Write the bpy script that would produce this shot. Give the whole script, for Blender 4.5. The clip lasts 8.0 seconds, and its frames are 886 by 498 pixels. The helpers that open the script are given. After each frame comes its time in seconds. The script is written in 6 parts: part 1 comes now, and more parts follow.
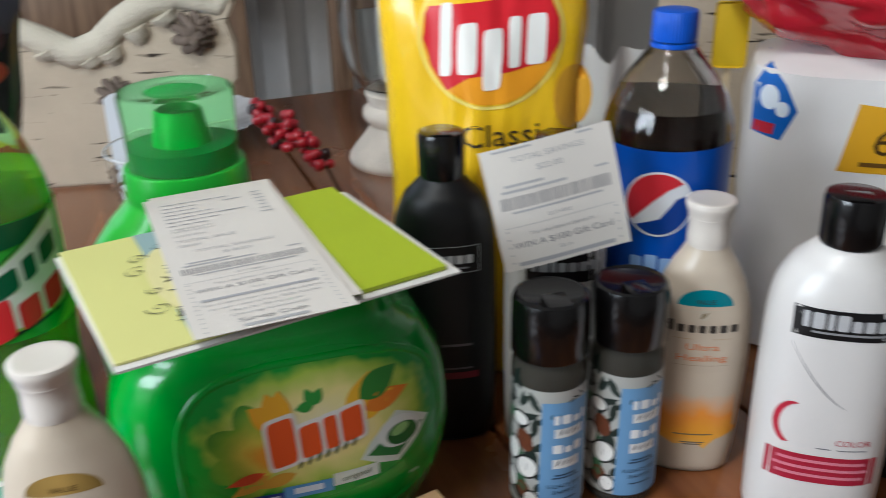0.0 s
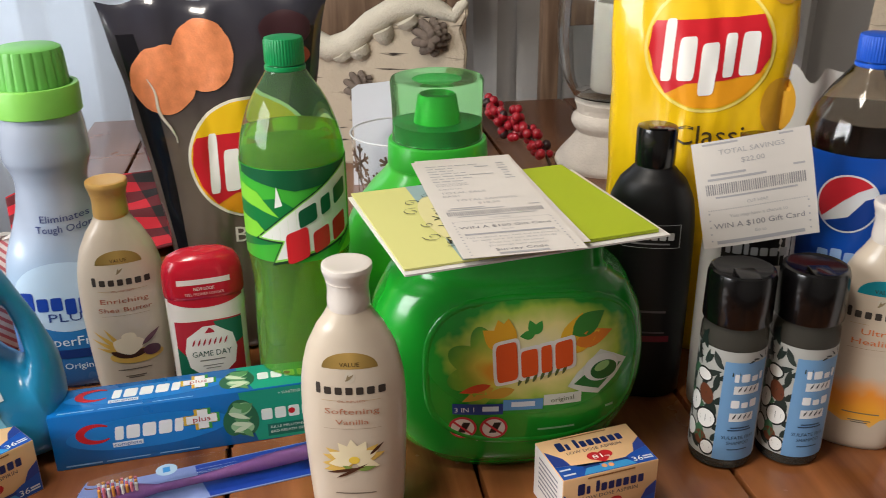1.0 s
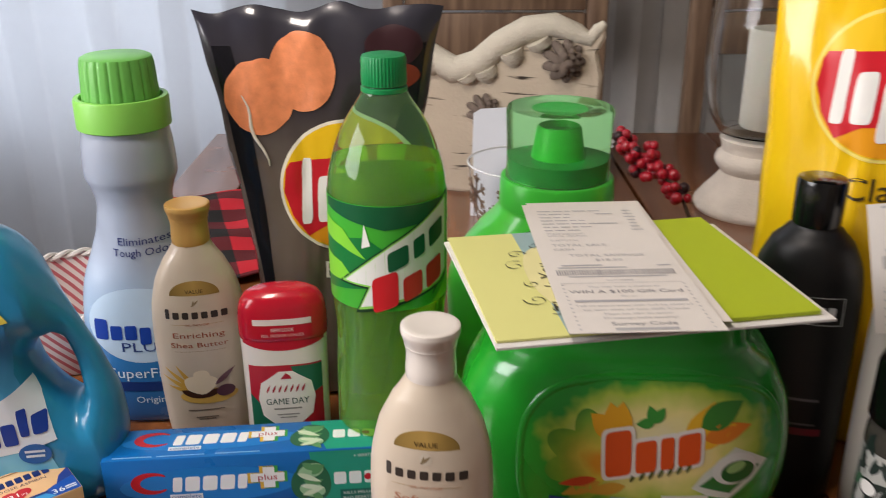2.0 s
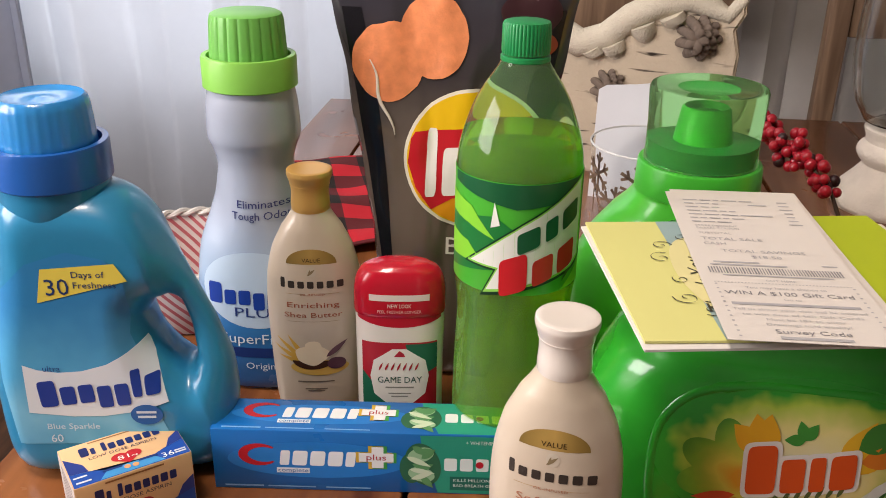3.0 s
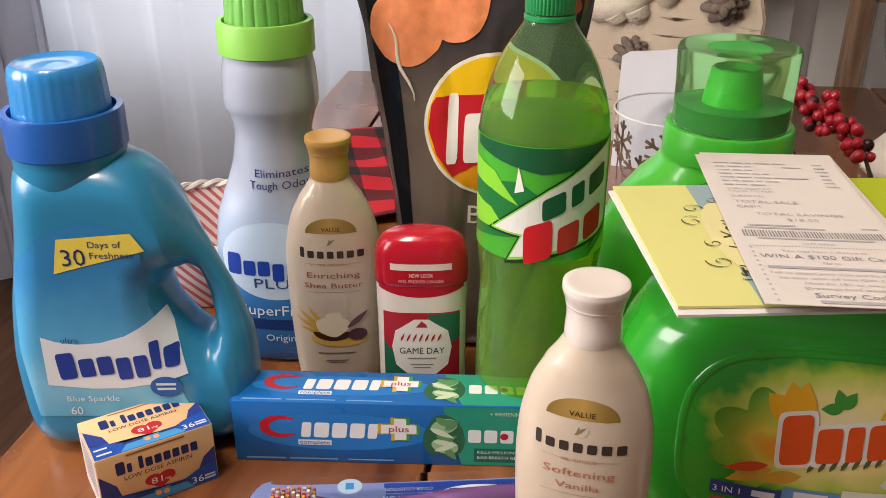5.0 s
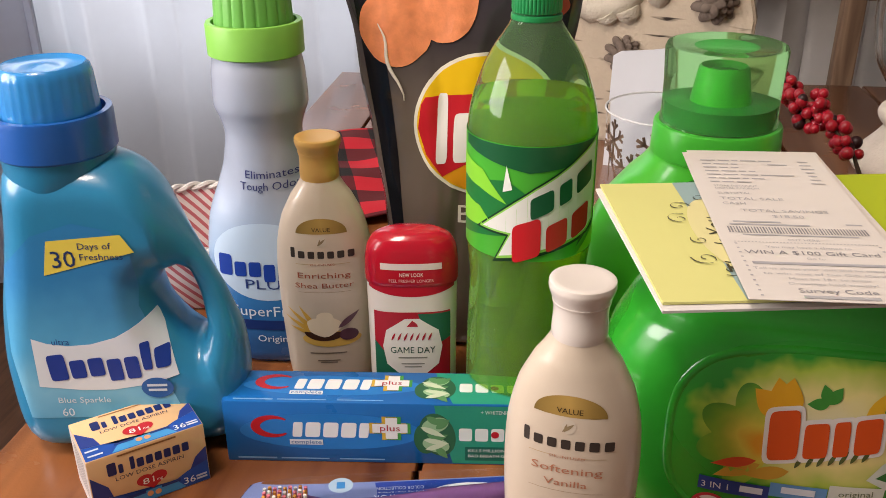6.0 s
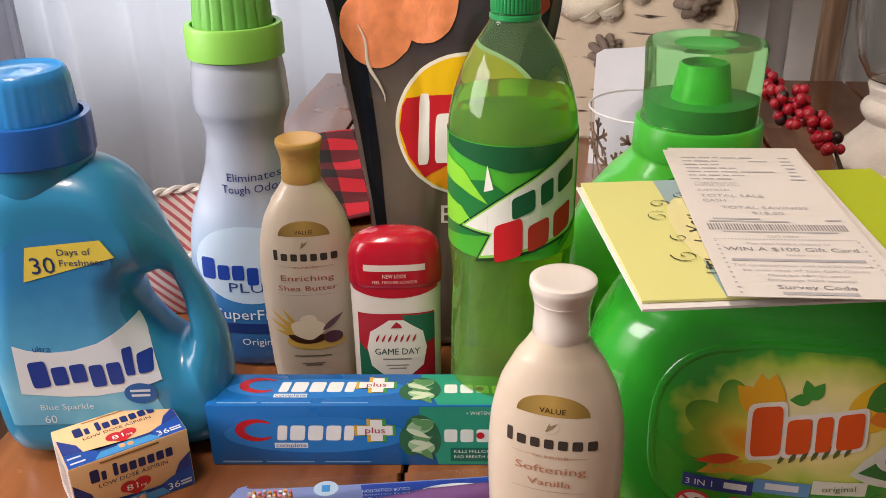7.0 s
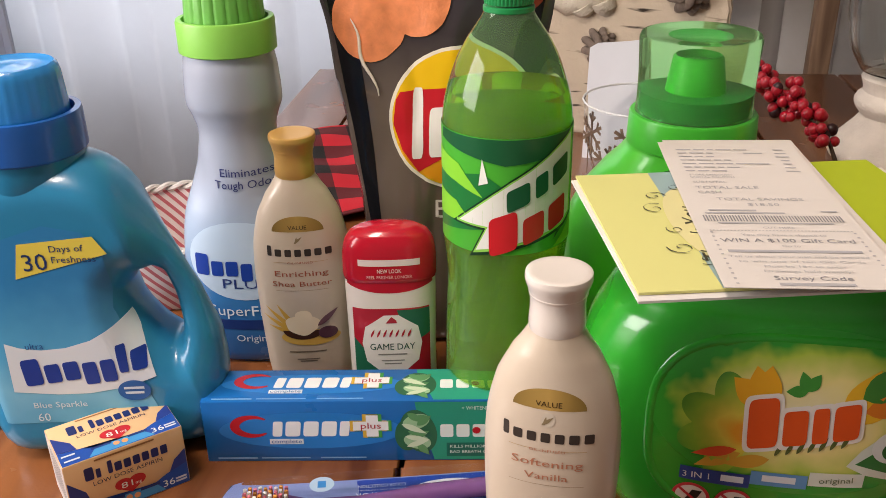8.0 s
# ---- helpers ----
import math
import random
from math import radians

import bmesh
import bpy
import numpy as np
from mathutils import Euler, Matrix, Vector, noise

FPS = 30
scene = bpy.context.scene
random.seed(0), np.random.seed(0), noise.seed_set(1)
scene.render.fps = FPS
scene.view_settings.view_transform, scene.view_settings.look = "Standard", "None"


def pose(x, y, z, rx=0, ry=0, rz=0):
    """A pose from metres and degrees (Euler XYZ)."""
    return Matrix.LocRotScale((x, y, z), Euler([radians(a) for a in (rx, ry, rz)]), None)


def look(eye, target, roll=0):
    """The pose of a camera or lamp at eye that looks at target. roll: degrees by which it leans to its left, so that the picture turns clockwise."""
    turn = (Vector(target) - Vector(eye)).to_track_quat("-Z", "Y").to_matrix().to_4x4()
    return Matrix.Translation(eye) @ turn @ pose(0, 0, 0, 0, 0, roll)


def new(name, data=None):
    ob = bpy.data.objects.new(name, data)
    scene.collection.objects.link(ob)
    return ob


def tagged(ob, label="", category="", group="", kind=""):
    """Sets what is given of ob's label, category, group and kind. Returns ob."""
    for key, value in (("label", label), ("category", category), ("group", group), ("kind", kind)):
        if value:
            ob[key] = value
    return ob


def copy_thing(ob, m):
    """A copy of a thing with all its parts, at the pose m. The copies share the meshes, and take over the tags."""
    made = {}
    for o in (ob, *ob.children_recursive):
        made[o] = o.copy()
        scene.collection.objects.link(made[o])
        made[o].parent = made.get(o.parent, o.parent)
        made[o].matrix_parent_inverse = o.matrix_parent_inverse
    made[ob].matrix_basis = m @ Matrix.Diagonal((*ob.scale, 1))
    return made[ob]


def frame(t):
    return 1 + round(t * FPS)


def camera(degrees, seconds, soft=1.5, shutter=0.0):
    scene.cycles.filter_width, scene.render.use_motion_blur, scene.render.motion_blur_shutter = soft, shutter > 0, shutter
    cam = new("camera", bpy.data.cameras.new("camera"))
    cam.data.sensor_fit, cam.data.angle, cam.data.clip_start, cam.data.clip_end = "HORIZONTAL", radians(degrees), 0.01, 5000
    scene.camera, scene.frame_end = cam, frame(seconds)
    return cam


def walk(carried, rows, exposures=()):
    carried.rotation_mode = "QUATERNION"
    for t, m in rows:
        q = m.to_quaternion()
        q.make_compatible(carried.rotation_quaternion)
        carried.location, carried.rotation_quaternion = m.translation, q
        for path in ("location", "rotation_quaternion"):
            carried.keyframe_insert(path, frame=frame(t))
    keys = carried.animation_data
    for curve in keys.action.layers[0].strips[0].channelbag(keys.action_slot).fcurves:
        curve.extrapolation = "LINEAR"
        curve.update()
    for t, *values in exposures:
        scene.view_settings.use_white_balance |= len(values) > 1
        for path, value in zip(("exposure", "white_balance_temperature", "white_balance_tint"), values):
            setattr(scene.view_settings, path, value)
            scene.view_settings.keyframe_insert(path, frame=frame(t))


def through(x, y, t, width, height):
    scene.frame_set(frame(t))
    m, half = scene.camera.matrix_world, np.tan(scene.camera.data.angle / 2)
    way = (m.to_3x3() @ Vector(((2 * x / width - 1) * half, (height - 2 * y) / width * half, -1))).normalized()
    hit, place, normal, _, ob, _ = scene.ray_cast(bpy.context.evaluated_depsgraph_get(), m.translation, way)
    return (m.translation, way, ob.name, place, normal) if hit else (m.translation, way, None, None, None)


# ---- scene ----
cam = camera(52.0, 8.0, soft=0.55, shutter=0.35)
PATH = [
    (0, (0.0276, 0.0287, 1.1605), (-0.0299, 2.1148, 0.1946), -1.6),
    (0.2, (0.0080, 0.0103, 1.1709), (-0.1782, 2.0792, 0.1831), -0.9),
    (0.5, (0.0023, -0.0425, 1.1709), (-0.3254, 2.0332, 0.2359), -1.4),
    (1, (0.0069, -0.0989, 1.1744), (-0.4795, 1.9538, 0.2578), -0.6),
    (1.5, (-0.0011, -0.0839, 1.1663), (-0.5865, 1.9504, 0.2659), 0.0),
    (2, (-0.0046, -0.0034, 1.1571), (-0.8050, 1.9711, 0.2912), -0.1),
    (2.2, (-0.0138, 0.0184, 1.1502), (-0.9051, 1.9469, 0.2716), 0.0),
    (3.3, (-0.0414, 0.0172, 1.1456), (-1.0580, 1.8526, 0.2049), 1.0),
    (3.5, (-0.0425, 0.0149, 1.1410), (-1.0695, 1.8388, 0.1877), 0.9),
    (4, (-0.0460, 0.0207, 1.1387), (-1.0776, 1.8308, 0.1647), 0.6),
    (5.5, (-0.0448, 0.0264, 1.1364), (-1.0764, 1.8308, 0.1520), -0.2),
    (6, (-0.0403, 0.0264, 1.1364), (-1.0672, 1.8342, 0.1554), -0.3),
    (6.5, (-0.0391, 0.0287, 1.1387), (-1.0569, 1.8446, 0.1589), -0.7),
    (7, (-0.0368, 0.0299, 1.1364), (-1.0419, 1.8503, 0.1543), -0.8),
    (7.5, (-0.0356, 0.0299, 1.1352), (-1.0304, 1.8549, 0.1520), -0.9),
    (8, (-0.0379, 0.0310, 1.1341), (-1.0281, 1.8549, 0.1440), -1.0),
]
walk(cam, [(t, look(eye, target, roll)) for t, eye, target, roll in PATH], [(0, 0.22, 5600, 4), (0.5, 0.25, 5650, 2), (1, 0.28, 6350, 9), (1.5, 0.28, 6400, 11), (2, 0.14, 6450, 14), (2.2, 0.14, 6500, 15), (3.3, 0.37, 6900, 18), (8, 0.35, 6900, 18)])
WINDOW_W, SIDE_W, LAMP_W = 11.5, 26.0, 14.5

# ---- light ----
ZT = 0.75  # table top
world = bpy.data.worlds.new("world")
scene.world = world
world.use_nodes = True
wn = world.node_tree
sky = wn.nodes.new("ShaderNodeTexSky")
sky.sky_type = "NISHITA"
sky.sun_disc = False
sky.sun_elevation = radians(28)
sky.sun_rotation = radians(150)
wn.links.new(sky.outputs[0], wn.nodes["Background"].inputs[0])
wn.nodes["Background"].inputs[1].default_value = 0.12

# table frame: u across the table, v along it
TH = radians(22.3)
U = Vector((math.cos(TH), math.sin(TH), 0))
V = Vector((-math.sin(TH), math.cos(TH), 0))
ROOM = Matrix.Rotation(TH, 4, "Z")


def uv(u, v, z=0.0):
    return U * u + V * v + Vector((0, 0, z))


def area(name, m, sx, sy, watts, col):
    d = bpy.data.lights.new(name, "AREA")
    d.shape, d.size, d.size_y, d.energy, d.color = "RECTANGLE", sx, sy, watts, col
    ob = new(name, d)
    ob.matrix_world = m
    return ob


area("window_light", look(uv(-0.95, 2.22, 1.35), uv(-0.6, 0.6, 0.85)), 1.0, 1.5, WINDOW_W, (0.86, 0.93, 1.0))
area("west_window_light", look(uv(-1.62, 0.05, 1.48), uv(0.0, 0.5, 0.85)), 1.0, 0.85, SIDE_W, (1.0, 0.985, 0.975))
area("ceiling_lamp_light", look(uv(-0.45, 0.03, 2.33), uv(-0.30, 0.62, 0.9)), 0.34, 0.34, LAMP_W, (1.0, 0.90, 0.79))


# ---- materials ----
def rgb(h):
    c = [int(h[i:i + 2], 16) / 255 for i in (0, 2, 4)]
    return tuple(x / 12.92 if x <= 0.04045 else ((x + 0.055) / 1.055) ** 2.4 for x in c)


def mat(name, col, rough=0.4, metal=0.0, var=0.08, scale=60.0, bump=0.02, trans=0.0, ior=1.45, sub=0.0, coat=0.0, fine=900.0):
    """Colour varied at a large and a fine scale, roughness varied, fine bump."""
    m = bpy.data.materials.new(name)
    m.use_nodes = True
    n, l = m.node_tree.nodes, m.node_tree.links
    p = n["Principled BSDF"]
    if isinstance(col, str):
        col = rgb(col)
    tc = n.new("ShaderNodeTexCoord")
    big, small = n.new("ShaderNodeTexNoise"), n.new("ShaderNodeTexNoise")
    big.inputs["Scale"].default_value, small.inputs["Scale"].default_value = scale * 0.3, fine
    big.inputs["Detail"].default_value = 4
    for x in (big, small):
        l.new(tc.outputs["Object"], x.inputs["Vector"])
    mix = n.new("ShaderNodeMix")
    mix.data_type = "RGBA"
    mix.inputs[6].default_value = (*[c * (1 - var) for c in col], 1)
    mix.inputs[7].default_value = (*[min(1, c * (1 + var)) for c in col], 1)
    l.new(big.outputs[0], mix.inputs[0])
    l.new(mix.outputs[2], p.inputs["Base Color"])
    mr = n.new("ShaderNodeMapRange")
    mr.inputs[3].default_value, mr.inputs[4].default_value = rough * 0.8, min(1, rough * 1.25)
    l.new(big.outputs[0], mr.inputs[0])
    l.new(mr.outputs[0], p.inputs["Roughness"])
    p.inputs["Metallic"].default_value = metal
    p.inputs["Transmission Weight"].default_value = trans
    p.inputs["IOR"].default_value = ior
    p.inputs["Coat Weight"].default_value = coat
    if sub:
        p.inputs["Subsurface Weight"].default_value = sub
        p.inputs["Subsurface Radius"].default_value = (0.01, 0.01, 0.01)
    if bump:
        b = n.new("ShaderNodeBump")
        b.inputs["Strength"].default_value, b.inputs["Distance"].default_value = bump, 0.002
        l.new(small.outputs[0], b.inputs["Height"])
        l.new(b.outputs[0], p.inputs["Normal"])
    return m


def ramp_mat(name, stops, z0, z1, rough=0.35, axis=2, wobble=0.0):
    """Printed gradient along a thing's own axis."""
    m = mat(name, (0.5, 0.5, 0.5), rough)
    n, l = m.node_tree.nodes, m.node_tree.links
    tc, sep, mr, cr = (n.new("ShaderNode" + k) for k in ("TexCoord", "SeparateXYZ", "MapRange", "ValToRGB"))
    mr.inputs[1].default_value, mr.inputs[2].default_value = z0, z1
    l.new(tc.outputs["Object"], sep.inputs[0])
    src = sep.outputs[axis]
    if wobble:
        nz, ad = n.new("ShaderNodeTexNoise"), n.new("ShaderNodeMath")
        nz.inputs["Scale"].default_value = 45
        ad.operation = "MULTIPLY_ADD"
        ad.inputs[1].default_value = wobble
        l.new(tc.outputs["Object"], nz.inputs["Vector"])
        l.new(nz.outputs[0], ad.inputs[0])
        l.new(src, ad.inputs[2])
        src = ad.outputs[0]
    l.new(src, mr.inputs[0])
    l.new(mr.outputs[0], cr.inputs[0])
    while len(cr.color_ramp.elements) < len(stops):
        cr.color_ramp.elements.new(0.5)
    for e, (p, c) in zip(cr.color_ramp.elements, stops):
        e.position, e.color = p, (*rgb(c), 1)
    l.new(cr.outputs[0], n["Principled BSDF"].inputs["Base Color"])
    return m


def radial_mat(name, x, z, rx, rz, stops, rough=0.3):
    """Printed glow fading outwards from a point of the thing's front."""
    m = mat(name, (0.5, 0.5, 0.5), rough, coat=0.3)
    n, l = m.node_tree.nodes, m.node_tree.links
    tc, mp, ln, nz, ad, cr = (n.new("ShaderNode" + k) for k in ("TexCoord", "Mapping", "VectorMath", "TexNoise", "Math", "ValToRGB"))
    mp.vector_type = "POINT"
    mp.inputs["Location"].default_value = (-x / rx, 0, -z / rz)
    mp.inputs["Scale"].default_value = (1 / rx, 0, 1 / rz)
    ln.operation = "LENGTH"
    ad.operation = "MULTIPLY_ADD"
    ad.inputs[1].default_value = 0.35
    nz.inputs["Scale"].default_value = 60
    l.new(tc.outputs["Object"], mp.inputs[0])
    l.new(tc.outputs["Object"], nz.inputs["Vector"])
    l.new(mp.outputs[0], ln.inputs[0])
    l.new(nz.outputs[0], ad.inputs[0])
    l.new(ln.outputs["Value"], ad.inputs[2])
    l.new(ad.outputs[0], cr.inputs[0])
    while len(cr.color_ramp.elements) < len(stops):
        cr.color_ramp.elements.new(0.5)
    for e, (p, c) in zip(cr.color_ramp.elements, stops):
        e.position, e.color = p, (*rgb(c), 1)
    l.new(cr.outputs[0], n["Principled BSDF"].inputs["Base Color"])
    return m


def wood_mat(name, dark, light, rough=0.32, stretch=(14, 1.2, 14)):
    m = mat(name, (0.3, 0.2, 0.1), rough, bump=0.06, fine=500)
    n, l = m.node_tree.nodes, m.node_tree.links
    tc, mp, nz, wv, cr, inf, ad = (n.new("ShaderNode" + k) for k in ("TexCoord", "Mapping", "TexNoise", "TexWave", "ValToRGB", "ObjectInfo", "VectorMath"))
    l.new(tc.outputs["Object"], ad.inputs[0])
    l.new(inf.outputs["Random"], ad.inputs[1])
    l.new(ad.outputs[0], mp.inputs[0])
    mp.inputs["Scale"].default_value = stretch
    nz.inputs["Scale"].default_value, nz.inputs["Detail"].default_value, nz.inputs["Distortion"].default_value = 2.2, 8, 1.2
    l.new(mp.outputs[0], nz.inputs["Vector"])
    l.new(nz.outputs[0], cr.inputs[0])
    e = cr.color_ramp.elements
    e[0].position, e[0].color = 0.3, (*rgb(dark), 1)
    e[1].position, e[1].color = 0.72, (*rgb(light), 1)
    l.new(cr.outputs[0], n["Principled BSDF"].inputs["Base Color"])
    return m


def plain_glass(name, col, rough=0.03, ior=1.45):
    return mat(name, col, rough, trans=1.0, ior=ior, bump=0, var=0.01)


def check_mat(name, size):
    """Buffalo check: two crossing bands of red and black."""
    m = mat(name, (0.4, 0.02, 0.03), 0.9, bump=0.15)
    n, l = m.node_tree.nodes, m.node_tree.links
    tc, sep = n.new("ShaderNodeTexCoord"), n.new("ShaderNodeSeparateXYZ")
    l.new(tc.outputs["Object"], sep.inputs[0])
    bands = []
    for a in (0, 1):
        mu, fr, gt = (n.new("ShaderNodeMath") for _ in range(3))
        mu.operation, fr.operation, gt.operation = "MULTIPLY", "FRACT", "GREATER_THAN"
        mu.inputs[1].default_value, gt.inputs[1].default_value = 1 / size, 0.5
        l.new(sep.outputs[a], mu.inputs[0])
        l.new(mu.outputs[0], fr.inputs[0])
        l.new(fr.outputs[0], gt.inputs[0])
        bands.append(gt)
    ad, cr = n.new("ShaderNodeMath"), n.new("ShaderNodeValToRGB")
    ad.operation = "MULTIPLY_ADD"
    ad.inputs[1].default_value = 0.5
    half = n.new("ShaderNodeMath")
    half.operation = "MULTIPLY"
    half.inputs[1].default_value = 0.5
    l.new(bands[0].outputs[0], ad.inputs[0])
    l.new(bands[1].outputs[0], half.inputs[0])
    l.new(half.outputs[0], ad.inputs[2])
    l.new(ad.outputs[0], cr.inputs[0])
    cr.color_ramp.interpolation = "CONSTANT"
    e = cr.color_ramp.elements
    e[0].position, e[0].color = 0, (*rgb("c01828"), 1)
    e[1].position, e[1].color = 0.9, (*rgb("14110f"), 1)
    k = e.new(0.4)
    k.color = (*rgb("5c0f16"), 1)
    l.new(cr.outputs[0], n["Principled BSDF"].inputs["Base Color"])
    return m


def cloth_mat(name, col, through):
    m = mat(name, col, 0.95, bump=0.2, fine=1500)
    n, l = m.node_tree.nodes, m.node_tree.links
    tr, mx = n.new("ShaderNodeBsdfTranslucent"), n.new("ShaderNodeMixShader")
    tr.inputs[0].default_value = (*rgb(col), 1)
    mx.inputs[0].default_value = through
    l.new(n["Principled BSDF"].outputs[0], mx.inputs[1])
    l.new(tr.outputs[0], mx.inputs[2])
    l.new(mx.outputs[0], n["Material Output"].inputs[0])
    return m


INK = {}


def ink(h, rough=0.35, metal=0.0):
    """Printing ink of one colour, kept once."""
    k = (h, rough, metal)
    if k not in INK:
        INK[k] = mat("ink_" + h, h, rough, metal, var=0.05, bump=0.01)
    return INK[k]


# ---- mesh helpers ----
def part(name, bm, material, parent, label="", smooth=40):
    me = bpy.data.meshes.new(name)
    bm.normal_update()
    bm.to_mesh(me)
    bm.free()
    me.materials.append(material)
    if smooth:
        me.polygons.foreach_set("use_smooth", [True] * len(me.polygons))
        me.set_sharp_from_angle(angle=radians(smooth))
    ob = new(name, me)
    ob.parent = parent
    return tagged(ob, label)


def thing(name, x, y, z, yaw, label, category, group="", kind=""):
    ob = new(name)
    ob.empty_display_size = 0.02
    ob.matrix_world = pose(x, y, z, 0, 0, yaw)
    return tagged(ob, label, category, group, kind)


def dense(secs, k=4):
    """Smooth sections (z, rx, ry, power, cx) between the given ones."""
    s = [tuple(a) + (2.0, 0.0)[len(a) - 3:] if len(a) < 5 else a for a in secs]
    out = []
    for i in range(len(s) - 1):
        p = [np.array(s[min(max(j, 0), len(s) - 1)]) for j in (i - 1, i, i + 1, i + 2)]
        for q in range(k):
            t = q / k
            c = 0.5 * (2 * p[1] + (p[2] - p[0]) * t + (2 * p[0] - 5 * p[1] + 4 * p[2] - p[3]) * t * t + (3 * p[1] - p[0] - 3 * p[2] + p[3]) * t ** 3)
            c[0] = p[1][0] + (p[2][0] - p[1][0]) * t
            c[1], c[2] = (min(max(c[a], min(p[1][a], p[2][a]) * 0.97), max(p[1][a], p[2][a]) * 1.03) for a in (1, 2))
            out.append(c)
    out.append(np.array(s[-1]))
    return out


def ring_points(c, seg):
    z, rx, ry, n, cx = c
    pts = []
    for i in range(seg):
        a = 2 * math.pi * i / seg
        co, si = math.cos(a), math.sin(a)
        pts.append((cx + rx * math.copysign(abs(co) ** (2 / n), co), ry * math.copysign(abs(si) ** (2 / n), si), z))
    return pts


def loft(secs, seg=48, k=4, top=True, bottom=True):
    bm = bmesh.new()
    rings = [[bm.verts.new(p) for p in ring_points(c, seg)] for c in (dense(secs, k) if k > 1 else [tuple(a) + (2.0, 0.0)[len(a) - 3:] if len(a) < 5 else a for a in secs])]
    for a, b in zip(rings, rings[1:]):
        for i in range(seg):
            bm.faces.new((a[i], a[(i + 1) % seg], b[(i + 1) % seg], b[i]))
    if bottom:
        bm.faces.new(rings[0][::-1])
    if top:
        bm.faces.new(rings[-1])
    return bm


def lathe(prof, seg=48, k=1):
    return loft([(z, r, r) for z, r in prof], seg, k)


def fluted(prof, ribs, depth, seg_per=6):
    """A lathed cap with ribs down its side."""
    seg = ribs * seg_per
    bm = bmesh.new()
    rings = []
    for z, r, d in prof:
        rings.append([bm.verts.new(((r - d * depth * (i % seg_per == 0)) * math.cos(2 * math.pi * i / seg), (r - d * depth * (i % seg_per == 0)) * math.sin(2 * math.pi * i / seg), z)) for i in range(seg)])
    for a, b in zip(rings, rings[1:]):
        for i in range(seg):
            bm.faces.new((a[i], a[(i + 1) % seg], b[(i + 1) % seg], b[i]))
    bm.faces.new(rings[0][::-1])
    bm.faces.new(rings[-1])
    return bm


def box(x0, x1, y0, y1, z0, z1, bevel=0.0, seg=2):
    bm = bmesh.new()
    bmesh.ops.create_cube(bm, size=1)
    for v in bm.verts:
        v.co = Vector(((x0 + x1) / 2 + v.co.x * (x1 - x0), (y0 + y1) / 2 + v.co.y * (y1 - y0), (z0 + z1) / 2 + v.co.z * (z1 - z0)))
    if bevel:
        bmesh.ops.bevel(bm, geom=bm.edges[:], offset=bevel, segments=seg, affect="EDGES", profile=0.5)
    return bm


def add(bm, other, m=None):
    """Joins another bmesh into bm."""
    me = bpy.data.meshes.new("join")
    if m is not None:
        other.transform(m)
    other.to_mesh(me)
    other.free()
    bm.from_mesh(me)
    bpy.data.meshes.remove(me)
    return bm


def tube(points, radii, seg=10, side=None):
    bm = bmesh.new()
    pts = [Vector(p) for p in points]
    rings = []
    for i, p in enumerate(pts):
        d = (pts[min(i + 1, len(pts) - 1)] - pts[max(i - 1, 0)]).normalized()
        s = d.cross(Vector(side) if side else Vector((0, 0, 1)) if abs(d.z) < 0.9 else Vector((1, 0, 0))).normalized()
        t = s.cross(d)
        r = radii[i] if isinstance(radii, (list, tuple)) else radii
        rings.append([bm.verts.new(p + (s * math.cos(2 * math.pi * j / seg) + t * math.sin(2 * math.pi * j / seg)) * r) for j in range(seg)])
    for a, b in zip(rings, rings[1:]):
        for j in range(seg):
            bm.faces.new((a[j], a[(j + 1) % seg], b[(j + 1) % seg], b[j]))
    bm.faces.new(rings[0][::-1])
    bm.faces.new(rings[-1])
    bmesh.ops.recalc_face_normals(bm, faces=bm.faces[:])
    return bm


# ---- prints: flat shapes in (x, z) laid on a thing's front ----
from mathutils.bvhtree import BVHTree


def on_front(bm):
    """Lays prints on the front (-y) of a mesh."""
    bm.normal_update()
    tree = BVHTree.FromBMesh(bm)

    def f(x, z, off):
        hit, nrm = tree.ray_cast(Vector((x, -1, z)), Vector((0, 1, 0)))[:2]
        if not hit:
            return Vector((x, -off, z))
        return hit + nrm * (off if nrm.y < 0 else -off)
    return f


FINE = {}  # surfaces that want finer prints: step and lift


def on_round(r, y0=0.0):
    """Lays prints round an upright cylinder."""
    return lambda x, z, off: Vector(((r + off) * math.sin(x / r), y0 - (r + off) * math.cos(x / r), z))


def on_plane(o, ex, ez):
    o, ex, ez = Vector(o), Vector(ex).normalized(), Vector(ez).normalized()
    nrm = ex.cross(ez)
    return lambda x, z, off: o + ex * x + ez * z + nrm * off


def cut(bm, step):
    xs = [v.co.x for v in bm.verts]
    zs = [v.co.z for v in bm.verts]
    for lo, hi, ax in ((min(xs), max(xs), Vector((1, 0, 0))), (min(zs), max(zs), Vector((0, 0, 1)))):
        k = int((hi - lo) / step)
        for i in range(1, k + 1):
            bmesh.ops.bisect_plane(bm, geom=bm.verts[:] + bm.edges[:] + bm.faces[:], plane_co=ax * (lo + (hi - lo) * i / (k + 1)), plane_no=ax, dist=1e-7)
    return bm


def polys(shapes):
    bm = bmesh.new()
    for pts in shapes:
        bm.faces.new([bm.verts.new((x, 0, z)) for x, z in pts])
    return bm


